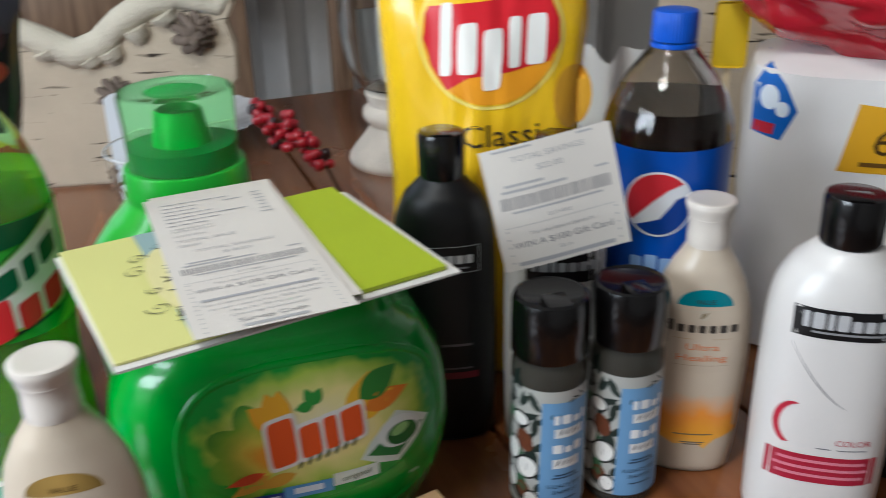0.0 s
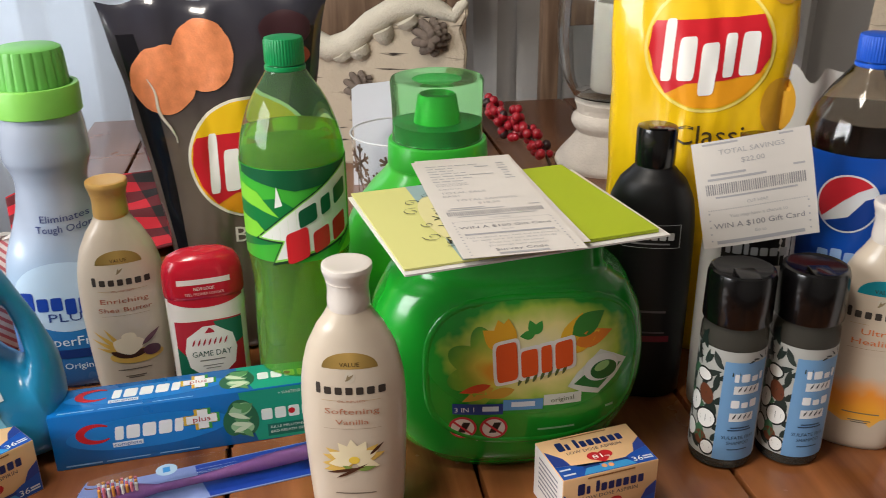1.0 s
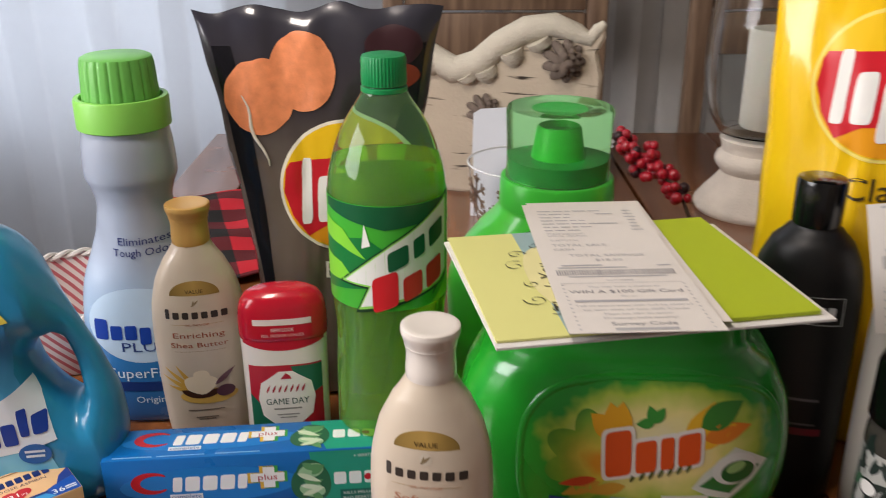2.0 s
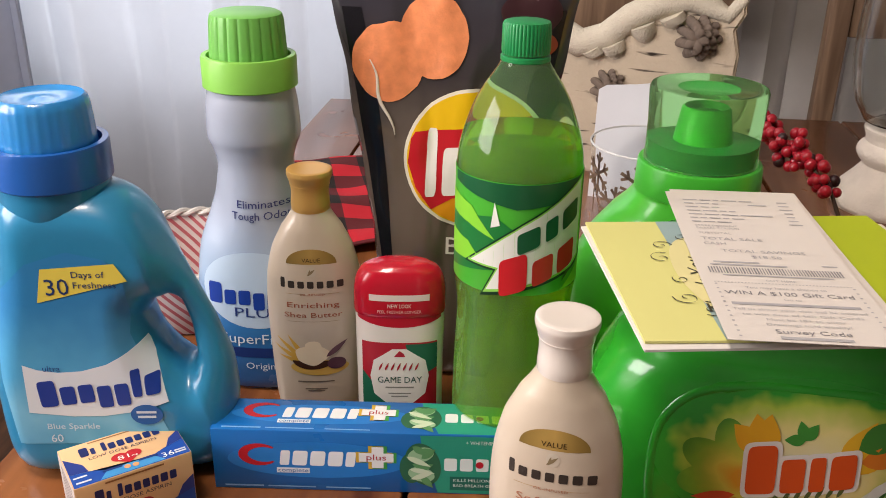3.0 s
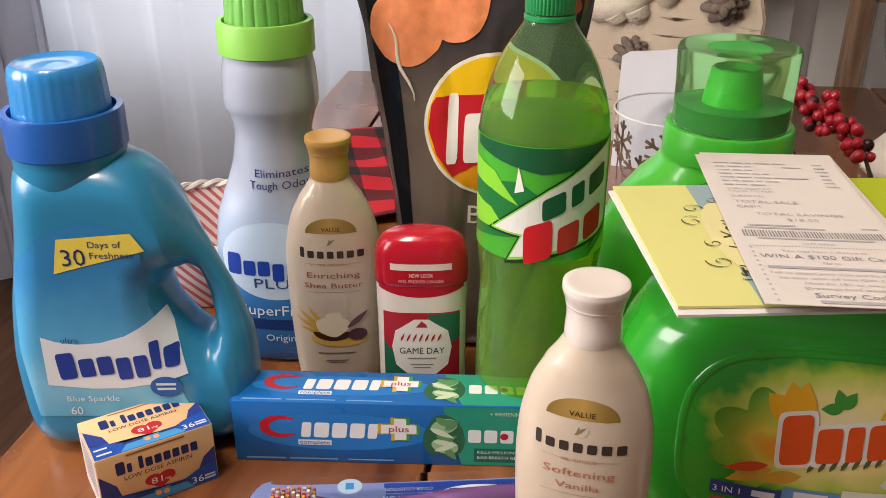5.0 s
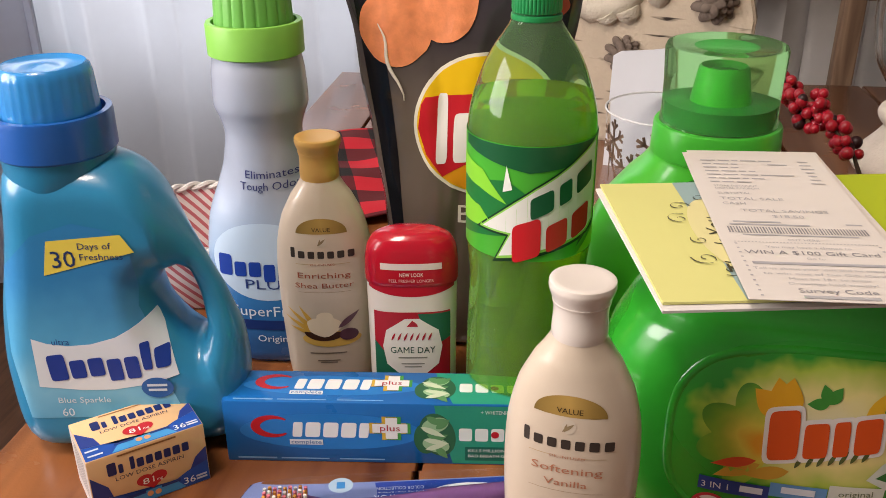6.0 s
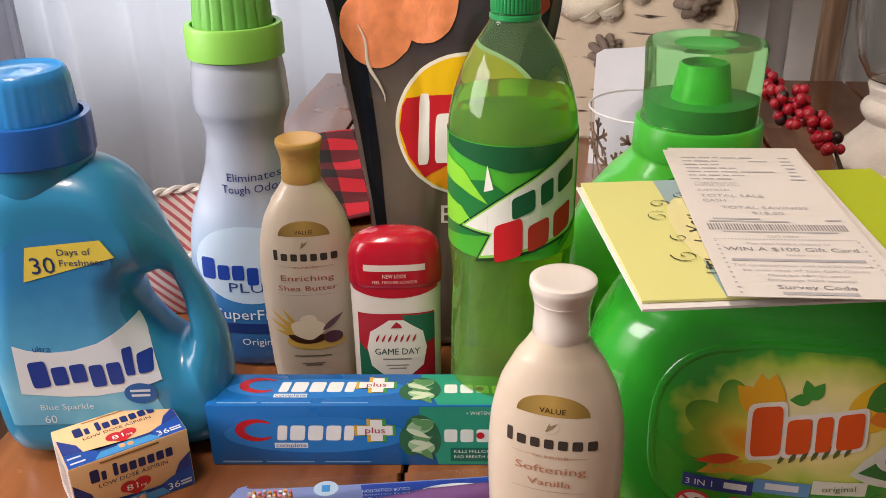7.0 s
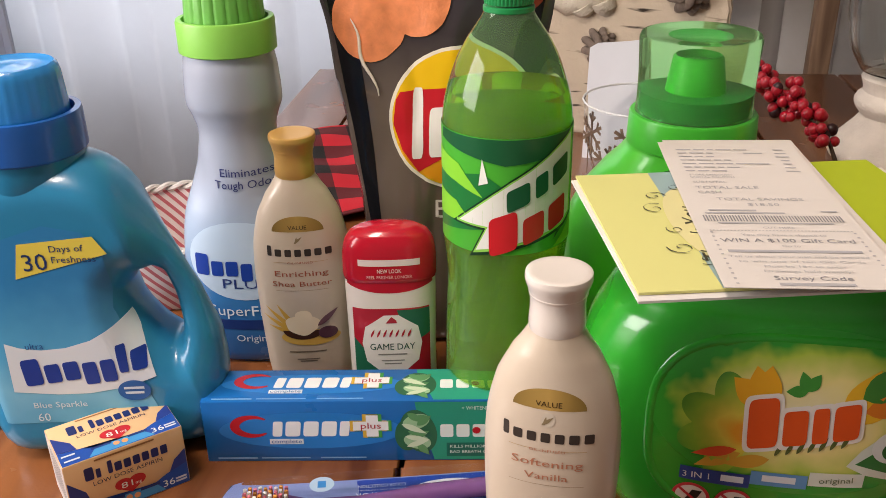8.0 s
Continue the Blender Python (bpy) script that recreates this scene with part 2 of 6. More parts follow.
def decal(parent, surf, shapes, material, off=0.0004, name="print", label="", step=0.006):
    if isinstance(shapes, list) and 1 < len(shapes) <= 12 and name != "small_print":
        for k, q in enumerate(shapes):
            decal(parent, surf, [q], material, off + 0.00002 * k, name, label, step)
        return None
    bm = polys(shapes) if isinstance(shapes, list) else shapes
    fine, lift = FINE.get(surf, (step, 0.42))
    step = min(step, fine)
    many = isinstance(shapes, list) and len(shapes) > 1
    if step:
        cut(bm, step)
    bmesh.ops.triangulate(bm, faces=[f for f in bm.faces if len(f.verts) > 4])
    for v in bm.verts:
        v.co = surf(v.co.x, v.co.z, off * lift)
    bmesh.ops.recalc_face_normals(bm, faces=bm.faces[:])
    for f in bm.faces:
        f.normal_update()
    ob = part(name, bm, material, parent, label)
    return tagged(ob, kind="stuff") if many else ob


def rect(x, z, w, h, sh=0.0):
    return [(x - w / 2 - sh * h / 2, z - h / 2), (x + w / 2 - sh * h / 2, z - h / 2), (x + w / 2 + sh * h / 2, z + h / 2), (x - w / 2 + sh * h / 2, z + h / 2)]


def oval(x, z, rx, rz, a0=0, a1=360, n=36, rot=0):
    k = [radians(a0 + (a1 - a0) * i / n) for i in range(n + (a1 - a0 < 360))]
    c, s = math.cos(radians(rot)), math.sin(radians(rot))
    return [(x + rx * math.cos(a) * c - rz * math.sin(a) * s, z + rx * math.cos(a) * s + rz * math.sin(a) * c) for a in k]


def rough_oval(x, z, rx, rz, seed, n=40, amt=0.07):
    return [(x + (a - x) * (1 + amt * noise.noise(Vector((a * 90, b * 90, seed)))), z + (b - z) * (1 + amt * noise.noise(Vector((a * 90, b * 90, seed + 5))))) for a, b in oval(x, z, rx, rz, n=n)]


def turned(pts, x, z, deg):
    c, s = math.cos(radians(deg)), math.sin(radians(deg))
    return [(x + (a - x) * c - (b - z) * s, z + (a - x) * s + (b - z) * c) for a, b in pts]


def petal(x, z, ln, w, deg):
    p = [(x + ln * t, z + w * math.sin(math.pi * t ** 0.8) * s) for s, ts in ((-1, [i / 8 for i in range(9)]), (1, [i / 8 for i in range(7, 0, -1)])) for t in ts]
    return turned(p, x, z, deg)


GLYPH = {"R": 0.78, "r": 0.62, "g": 0.62, "L": 0.40, "i": 0.40, "H": 0.66, " ": 0.25}


def word(x, z, w, h, spec, sh=0.0, gap=0.2, deg=0, grow=0.0):
    """A brand mark as a row of plain solid blocks. R, r, g: tall, low, dropped; L, i: narrow ones; H: a broad one."""
    k = w / (sum(GLYPH[c] for c in spec) + gap * (len(spec) - 1))
    low = 0.70 * h
    c0, s0 = math.cos(radians(deg)), math.sin(radians(deg))
    out, left = [], x - w / 2
    for c in spec:
        g = GLYPH[c] * k
        cx = left + g / 2
        left += g + gap * k
        hh = h if c in "RL" else low * 1.2 if c == "g" else low
        cz = z - h / 2 + hh / 2 - (0.26 * h if c == "g" else 0)
        if c == " ":
            continue
        p, t = 0.30, 0.0
        out.append([(cx + (g / 2 + grow) * (1 - t * math.sin(a)) * math.copysign(abs(math.cos(a)) ** p, math.cos(a)), cz + (hh / 2 + grow) * math.copysign(abs(math.sin(a)) ** p, math.sin(a))) for a in (i * math.pi / 10 + 0.05 for i in range(20))])
    return [[(x + (a - x + sh * (b - z)) * c0 - (b - z) * s0, z + (a - x + sh * (b - z)) * s0 + (b - z) * c0) for a, b in p] for p in out]


def crescent(x, z, rx, rz, a0, a1, thick, n=28):
    """An open ring, thickest in its middle."""
    bm = bmesh.new()
    row = []
    for i in range(n + 1):
        a = radians(a0 + (a1 - a0) * i / n)
        t = thick * (0.25 + 0.75 * math.sin(math.pi * i / n))
        row.append([bm.verts.new((x + (rx - q) * math.cos(a), 0, z + (rz - q * 0.8) * math.sin(a))) for q in (0, t)])
    for p, q in zip(row, row[1:]):
        bm.faces.new((p[0], q[0], q[1], p[1]))
    return bm


def writing(parent, surf, s, x, z, size, material, off=0.0007, align="CENTER", sh=0.0, deg=0, wide=None, name="lettering"):
    cu = bpy.data.curves.new("t", "FONT")
    cu.body, cu.size, cu.align_x, cu.shear, cu.resolution_u = s, size, align, sh, 2
    ob = bpy.data.objects.new("t", cu)
    scene.collection.objects.link(ob)
    bpy.context.view_layer.update()
    me = bpy.data.meshes.new_from_object(ob.evaluated_get(bpy.context.evaluated_depsgraph_get()))
    bm = bmesh.new()
    bm.from_mesh(me)
    bpy.data.objects.remove(ob)
    bpy.data.curves.remove(cu)
    bpy.data.meshes.remove(me)
    k = 1.0
    if wide:
        xs = [v.co.x for v in bm.verts]
        k = wide / (max(xs) - min(xs))
    c, si = math.cos(radians(deg)), math.sin(radians(deg))
    lift = FINE.get(surf, (0, 0.42))[1]
    for v in bm.verts:
        a, b = v.co.x * k, v.co.y
        v.co = surf(x + a * c - b * si, z + a * si + b * c, off * lift)
    return part(name, bm, material, parent, smooth=0)


def bars(parent, surf, rows, material, off=0.0006, name="small_print"):
    """Writing too small to read: rows of (x, z, width, height)."""
    return decal(parent, surf, [rect(*r) for r in rows], material, off, name)


# ---- structure ----
WALL = mat("wall_paint", "bdb9b4", 0.9, var=0.04, bump=0.1, scale=6)
CEIL = mat("ceiling_paint", "d8d6d0", 0.95, bump=0.1, scale=6)
FLOORM = wood_mat("floor_wood", "3a261a", "6a4a34", 0.4)
TABLEW = wood_mat("table_wood", "5a3018", "9a6036", 0.25, (9, 0.9, 9))
TABLEW.node_tree.nodes["Principled BSDF"].inputs["Coat Weight"].default_value = 0.5
TABLEW.node_tree.nodes["Principled BSDF"].inputs["Coat Roughness"].default_value = 0.2
CHAIRW = wood_mat("chair_wood", "5d4636", "937860", 0.5, (20, 20, 1.5))
FRAMEW = mat("window_paint", "d9d8d4", 0.5)


def setting(name, bm, material, label="", category="wall"):
    ob = part(name, bm, material, None)
    ob.matrix_world = ROOM
    return tagged(ob, label, category, kind="structure")


setting("floor", box(-1.7, 2.2, -1.8, 2.45, -0.05, 0), FLOORM, "dark brown wooden floor under the table", "floor")
setting("ceiling", box(-1.7, 2.2, -1.8, 2.45, 2.4, 2.45), CEIL, "plain off-white painted ceiling", "ceiling")
# back wall with the curtained window
W0, W1, WZ0, WZ1 = -1.45, -0.45, 0.58, 2.05
bw = box(-1.7, W0, 2.3, 2.42, 0, 2.4)
for b in (box(W1, 2.2, 2.3, 2.42, 0, 2.4), box(W0, W1, 2.3, 2.42, 0, WZ0), box(W0, W1, 2.3, 2.42, WZ1, 2.4)):
    add(bw, b)
setting("wall_north", bw, WALL, "grey painted wall behind sheer curtains")
ww = box(-1.82, -1.7, -1.8, -0.55, 0, 2.4)
for b in (box(-1.82, -1.7, 0.65, 2.42, 0, 2.4), box(-1.82, -1.7, -0.55, 0.65, 0, 1.0), box(-1.82, -1.7, -0.55, 0.65, 2.05, 2.4)):
    add(ww, b)
setting("wall_west", ww, WALL, "grey painted wall with a window")
setting("wall_south", box(-1.82, 2.32, -1.92, -1.8, 0, 2.4), WALL, "grey painted wall")
setting("wall_east", box(2.2, 2.32, -1.8, 2.42, 0, 2.4), WALL, "grey painted side wall")


def window(name, m, w, h):
    ob = new(name)
    ob.matrix_world = m
    tagged(ob, "white painted window with two sashes", "window", kind="structure")
    fr = box(-w / 2, -w / 2 + 0.05, -0.04, 0.04, 0, h, 0.004)
    for b in (box(w / 2 - 0.05, w / 2, -0.04, 0.04, 0, h, 0.004), box(-w / 2 + 0.05, w / 2 - 0.05, -0.04, 0.04, 0, 0.05, 0.004), box(-w / 2 + 0.05, w / 2 - 0.05, -0.04, 0.04, h - 0.05, h, 0.004), box(-w / 2 + 0.05, w / 2 - 0.05, -0.025, 0.025, h / 2 - 0.02, h / 2 + 0.02, 0.004)):
        add(fr, b)
    part("window_frame", fr, FRAMEW, ob)
    for z0, z1 in ((0.05, h / 2 - 0.02), (h / 2 + 0.02, h - 0.05)):
        g = part("pane", box(-w / 2 + 0.05, w / 2 - 0.05, -0.003, 0.003, z0, z1), GLASS, ob)
        g.visible_shadow = False
    return ob


GLASS = plain_glass("clear_glass", (0.97, 0.98, 0.98))
window("window_1", ROOM @ Matrix.Translation(((W0 + W1) / 2, 2.36, WZ0)), W1 - W0, WZ1 - WZ0)
window("window_2", ROOM @ Matrix.Translation((-1.76, 0.05, 1.0)) @ pose(0, 0, 0, 0, 0, 90), 1.2, 1.05)


def curtain(u0, u1, v, z0, z1, waves, depth, material, label, seed):
    bm = bmesh.new()
    nu, nz = waves * 10, 14
    rows = []
    for j in range(nz + 1):
        z = z0 + (z1 - z0) * j / nz
        rows.append([])
        for i in range(nu + 1):
            t = i / nu
            a = waves * 2 * math.pi * t + 1.3 * math.sin(t * 9 + seed)
            d = depth * (0.75 + 0.35 * math.sin(seed + 5 * t)) * math.sin(a) * (1.1 - 0.3 * j / nz) + 0.012 * noise.noise(Vector((t * 12, z * 3, seed)))
            rows[-1].append(bm.verts.new((u0 + (u1 - u0) * t + 0.3 * depth * math.sin(2 * a), v + d, z)))
    for a, b in zip(rows, rows[1:]):
        for i in range(nu):
            bm.faces.new((a[i], a[i + 1], b[i + 1], b[i]))
    bmesh.ops.solidify(bm, geom=bm.faces[:], thickness=0.0012)
    ob = part("curtain", bm, material, None, smooth=80)
    ob.matrix_world = ROOM
    return tagged(ob, label, "curtain")


SHEER = cloth_mat("sheer_cloth", "d6d8dc", 0.52)
DRAPE = cloth_mat("drape_cloth", "c8ccd8", 0.3)
curtain(-1.42, 0.15, 2.12, 0.03, 2.25, 9, 0.035, SHEER, "sheer white floor-length curtain before a bright window", 1)
curtain(-1.66, -1.2, 2.02, 0.03, 2.25, 5, 0.04, DRAPE, "grey heavy drape hanging in folds", 2)
curtain(0.1, 1.3, 2.12, 0.03, 2.25, 9, 0.04, cloth_mat("lined_cloth", "eae6e2", 0.1), "pale grey curtain hanging in folds", 4)

# ceiling lamp over the table
lamp = thing("ceiling_lamp", *uv(-0.45, 0.03, 2.4), 0, "round frosted ceiling lamp, switched on", "lamp")
part("base", lathe([(-0.02, 0.10), (-0.002, 0.11)]), FRAMEW, lamp)
sh = mat("lamp_glass", (0.9, 0.85, 0.75), 0.4)
sh.node_tree.nodes["Principled BSDF"].inputs["Emission Color"].default_value = (1, 0.85, 0.68, 1)
sh.node_tree.nodes["Principled BSDF"].inputs["Emission Strength"].default_value = 6
part("shade", lathe([(-0.06, 0.05), (-0.052, 0.085), (-0.035, 0.105), (-0.02, 0.11)]), sh, lamp)

# table: planks along v
tab = new("dining_table")
tab.matrix_world = ROOM @ Matrix.Translation((0, 0, 0))
tagged(tab, "long brown wooden dining table of dark-jointed planks", "table")
SEAMS = [-0.393, -0.292, -0.105, 0.08, 0.2685, 0.455, 0.62]
for a, b in zip(SEAMS, SEAMS[1:]):
    pl = part("plank", box(a + 0.0018, b - 0.0018, 0.2, 1.535, ZT - 0.035, ZT, 0.0025), TABLEW, tab)
part("apron", add(add(add(box(-0.34, 0.57, 0.26, 0.285, 0.62, ZT - 0.036), box(-0.34, 0.57, 1.45, 1.475, 0.62, ZT - 0.036)), box(-0.34, -0.315, 0.29, 1.445, 0.62, ZT - 0.036)), box(0.545, 0.57, 0.29, 1.445, 0.62, ZT - 0.036)), TABLEW, tab)
part("underboard", box(-0.36, 0.59, 0.25, 1.49, ZT - 0.0355 - 0.01, ZT - 0.0352), mat("dark_gap", "17100b", 0.9), tab)
for u in (-0.33, 0.56):
    for v in (0.28, 1.46):
        part("leg", add(box(u - 0.035, u + 0.035, v - 0.035, v + 0.035, 0, 0.62, 0.006), box(u - 0.028, u + 0.028, v - 0.028, v + 0.028, 0.62, 0.70)), TABLEW, tab)


def chair(u, v, yaw):
    c = new("dining_chair")
    c.matrix_world = ROOM @ pose(u, v, 0, 0, 0, yaw)
    tagged(c, "brown wooden dining chair with a slatted back behind the table", "chair", "chairs at the table end")
    for x in (-0.2, 0.2):
        part("back_post", add(box(x - 0.02, x + 0.02, 0.19, 0.225, 0, 1.10, 0.005), box(x - 0.015, x + 0.015, 0.195, 0.22, 1.10, 1.11, 0.004)), CHAIRW, c)
        part("leg", box(x - 0.02, x + 0.02, -0.2, -0.16, 0, 0.43, 0.004), CHAIRW, c)
    part("seat", box(-0.23, 0.23, -0.22, 0.185, 0.432, 0.465, 0.008), CHAIRW, c)
    for z in (0.83, 0.92, 1.01):
        part("back_slat", box(-0.178, 0.178, 0.2, 0.216, z, z + 0.085, 0.004), CHAIRW, c)
    return c


chair(0.105, 1.62, 0)
chair(0.715, 1.64, 0)


# ---- things: bottles ----
PEARL = mat("pearl_plastic", "cbbdaa", 0.3, var=0.03, sub=0.1, coat=0.3)
PEARLCAP = mat("pearl_cap", "ddd5cc", 0.24, var=0.03, coat=0.4)
GOLD = mat("gold_cap", "d4a75e", 0.34, 0.3, var=0.06)
GOLDINK = ramp_mat("gold_foil", [(0, "6a5526"), (0.5, "b3924f"), (1, "7d6630")], -0.02, 0.02, 0.35, 0)
LOTION = [(0, 0.0265, 0.015, 2.3), (0.003, 0.0285, 0.0175, 2.3), (0.02, 0.0305, 0.019, 2.3), (0.06, 0.0325, 0.0202, 2.3), (0.095, 0.0335, 0.0205, 2.2), (0.12, 0.0322, 0.0198, 2.1), (0.14, 0.0278, 0.018, 2), (0.155, 0.021, 0.0158, 2), (0.164, 0.0152, 0.0138, 2), (0.170, 0.0128, 0.0126, 2)]


def lotion(x, y, yaw, label, cap, emblem, words, wcol, picture):
    o = thing("lotion_bottle", x, y, ZT, yaw, label, "bottle", "lotion bottles")
    bm = loft(LOTION, 64)
    s = on_front(bm)
    part("body", bm, PEARL, o)
    c = part("cap", loft([(0.168, 0.0131, 0.0131), (0.172, 0.0133, 0.0133), (0.182, 0.0128, 0.0128), (0.189, 0.0138, 0.0138), (0.194, 0.0154, 0.0154), (0.1968, 0.0154, 0.0154), (0.1982, 0.0143, 0.0143), (0.1978, 0.006, 0.006)], 40, 3), cap, o)
    part("lid_seam", loft([(0.1862, 0.0134, 0.0134), (0.1868, 0.0136, 0.0136), (0.1874, 0.0137, 0.0137)], 40, 1), cap, c)
    decal(o, s, [oval(0, 0.1315, 0.0172, 0.0115, 0, 180)], emblem, name="emblem")
    writing(o, s, "VALUE", 0, 0.1333, 0.0042, ink("3a2a16"))
    decal(o, s, [oval(0, 0.126, 0.0033, 0.004), ], ink("c9bfae"), 0.0004, "seal")
    decal(o, s, [petal(-0.003, 0.123, 0.0075, 0.0009, 42), petal(-0.0018, 0.123, 0.005, 0.0007, 80)], ink("8b7a5c"), 0.0007, "seal_stroke")
    decal(o, s, word(0, 0.1170, 0.043, 0.0078, "LrrrrHr", 0, 0.30), ink("3a3430"), name="brand_mark", step=0.003)
    decal(o, s, [rect(-0.0125, 0.1085, 0.012, 0.0003), rect(0.0125, 0.1085, 0.012, 0.0003)], ink("b79a72"), name="rule")
    for (t, z, h, w), k in zip(words, range(9)):
        writing(o, s, t, 0, z, h, ink(wcol), wide=w)
    decal(o, s, [rect(0, words[-1][1] - 0.0035, 0.036, 0.0003)], ink("a58f76"), name="rule")
    o.scale = (1, 1, 1) if y > 0.55 else (1.03, 1.03, 0.976)
    picture(o, s)
    bars(o, s, [(0, 0.034, 0.026, 0.001), (0, 0.0275, 0.016, 0.0009), (0, 0.0258, 0.012, 0.0009)], ink("77695a"))
    return o


def vanilla(o, s):
    decal(o, s, [petal(0.0, 0.06, 0.021, 0.0035, d) for d in (165, 148, 200, 185, 20, 42)], ink("d9b45a"), 0.0005, "flower_shadow")
    decal(o, s, [petal(0.0, 0.062, 0.017, 0.0042, d) for d in (160, 125, 95, 62, 25, 192, 340)], ink("efe2bd"), 0.0008, "flower")
    decal(o, s, [oval(0, 0.062, 0.0035, 0.003)], ink("f0cf4e"), 0.0011, "flower_heart")
    decal(o, s, [petal(-0.018, 0.051, 0.026, 0.0012, 12), petal(-0.012, 0.047, 0.024, 0.0011, 30), petal(0.010, 0.066, 0.013, 0.0011, 45)], ink("4a2b1c"), 0.0011, "vanilla_pod")
    decal(o, s, [petal(0.002, 0.054, 0.012, 0.002, 10), petal(0.0, 0.053, 0.009, 0.0018, 150)], ink("7f9a4a"), 0.0010, "leaf")


def shea(o, s):
    decal(o, s, [petal(-0.003, 0.049, ln, 0.0019, d) for d, ln in ((122, 0.030), (136, 0.033), (149, 0.030), (163, 0.024))], ink("cda246"), 0.0005, "oil_splash")
    decal(o, s, [oval(0.003, 0.0465, 0.0205, 0.0068)], ink("d9b158"), 0.0007, "oil_pool")
    decal(o, s, [oval(-0.002, 0.0525, 0.0140, 0.0075, 180, 360)], ink("43281c"), 0.0010, "nut_shell")
    decal(o, s, [rough_oval(-0.002, 0.0575, 0.0120, 0.0080, 31, 24, 0.25), rough_oval(-0.001, 0.0650, 0.0062, 0.0048, 32, 20, 0.25)], ink("ecdcc2"), 0.0012, "butter")
    decal(o, s, [rough_oval(0.0150, 0.0500, 0.0068, 0.0052, 33, 20)], ink("5a3848"), 0.0015, "nut")
    decal(o, s, [petal(0.008, 0.0560, 0.020, 0.0022, 42)], ink("6e4c58"), 0.0015, "nut_pod")


def citrus(o, s):
    decal(o, s, [[(-0.0305, 0.086), (0.0, 0.083), (0.0305, 0.086), (0.029, 0.034), (0.014, 0.029), (0.008, 0.022), (0.002, 0.028), (-0.012, 0.025), (-0.028, 0.033)]], ORANGEG, 0.0005, "orange_splash")


ORANGEG = ramp_mat("orange_print", [(0, "e9c878"), (0.3, "f2ab34"), (0.62, "ec983a"), (0.92, "cbbdaa")], 0.028, 0.086, 0.3, 2, 0.03)
lotion(-0.1695, 0.386, 14, "white pearl lotion bottle with a gold emblem and vanilla flower", PEARLCAP, GOLDINK,
       [("OIL-INFUSED", 0.1075, 0.0022, 0.017), ("Softening", 0.0985, 0.0062, 0.034), ("Vanilla", 0.0905, 0.0055, 0.021)], "b4765a", vanilla)
lotion(-0.406, 0.498, 32, "white pearl lotion bottle with a gold cap and shea nut picture", GOLD, GOLDINK,
       [("OIL-INFUSED", 0.1075, 0.0022, 0.017), ("Enriching", 0.0975, 0.0062, 0.036), ("Shea Butter", 0.0895, 0.0058, 0.040)], "a5573f", shea)
lotion(0.181, 0.556, -6, "white pearl lotion bottle with teal emblem and orange splash", PEARLCAP, ink("12808f"),
       [("Ultra", 0.1005, 0.0068, 0.021), ("Healing", 0.0925, 0.0066, 0.032)], "d8773f", citrus)


def soda(x, y, yaw, name, label, r, prof, liquid_top, liquid, shell, capmat, capz, lab0, lab1, labmat, k):
    o = thing(name, x, y, ZT, yaw, label, "bottle", "soda bottles")
    part("shell", lathe(prof, 64, 3), shell, o, "clear plastic shell")
    inner = [(max(z, 0.004), max(0.002, q - 0.0012)) for z, q in prof if z < liquid_top]
    q1 = np.interp(liquid_top, [p[0] for p in prof], [p[1] for p in prof]) - 0.0012
    part("drink", lathe(inner + [(liquid_top, q1)], 64, 3), liquid, o, "soft drink filling most of the bottle")
    wrap = loft([(lab0, r + 0.0004, r + 0.0004), (lab1, r + 0.0004, r + 0.0004)], 64, 1, False, False)
    part("label", wrap, labmat, o)
    c = part("cap", fluted([(capz, 0.0142, 0.3), (capz + 0.002, 0.0146, 1), (capz + 0.0165, 0.0144, 1), (capz + 0.0185, 0.0136, 0.2), (capz + 0.019, 0.012, 0)], 40, 0.0006, 4), capmat, o)
    part("tamper_ring", lathe([(capz - 0.0045, 0.0144), (capz - 0.004, 0.0149), (capz - 0.0015, 0.0149), (capz - 0.001, 0.0142)], 40), capmat, o)
    return o, on_round(r + 0.0006)


DEWP = [(0, 0.024), (0.003, 0.031), (0.012, 0.0375), (0.03, 0.0393), (0.09, 0.0385), (0.12, 0.0372), (0.138, 0.0385), (0.147, 0.0395), (0.222, 0.0393), (0.232, 0.0384), (0.242, 0.0362), (0.252, 0.0330), (0.262, 0.0290), (0.272, 0.0236), (0.281, 0.0176), (0.287, 0.0143), (0.291, 0.0132), (0.298, 0.0132)]
GREENSHELL = mat("green_pet", (0.52, 0.90, 0.50), 0.06, trans=0.94, ior=1.04, bump=0, var=0.02, coat=0.6)
GREENLIQ = mat("green_drink", (0.50, 0.78, 0.018), 0.06, trans=0.78, ior=1.05, sub=0.0, bump=0, var=0.02)
DEWLAB = ink("43b035", 0.3)
dew, ds = soda(-0.2545, 0.514, 23, "soda_bottle", "green soda bottle with a green and red label", 0.0395, DEWP, 0.241, GREENLIQ, GREENSHELL, mat("green_cap", "0f8a4c", 0.35, sub=0.1), 0.291, 0.148, 0.2215, DEWLAB, 0)
dew.scale.z = 0.988
_ds = ds
ds = lambda x, z, off: _ds(x * 1.08, 0.149 + (z - 0.1655) * 1.09, off)
decal(dew, ds, [[(-0.045, 0.2315), (0.045, 0.2315), (0.045, 0.222), (0.0, 0.217), (-0.045, 0.226)]], ink("0f5a35"), name="label_band")
decal(dew, ds, [[(-0.05, 0.206), (-0.012, 0.212), (0.006, 0.200), (-0.008, 0.18), (-0.05, 0.172)]], ink("117a38"), name="label_facet")
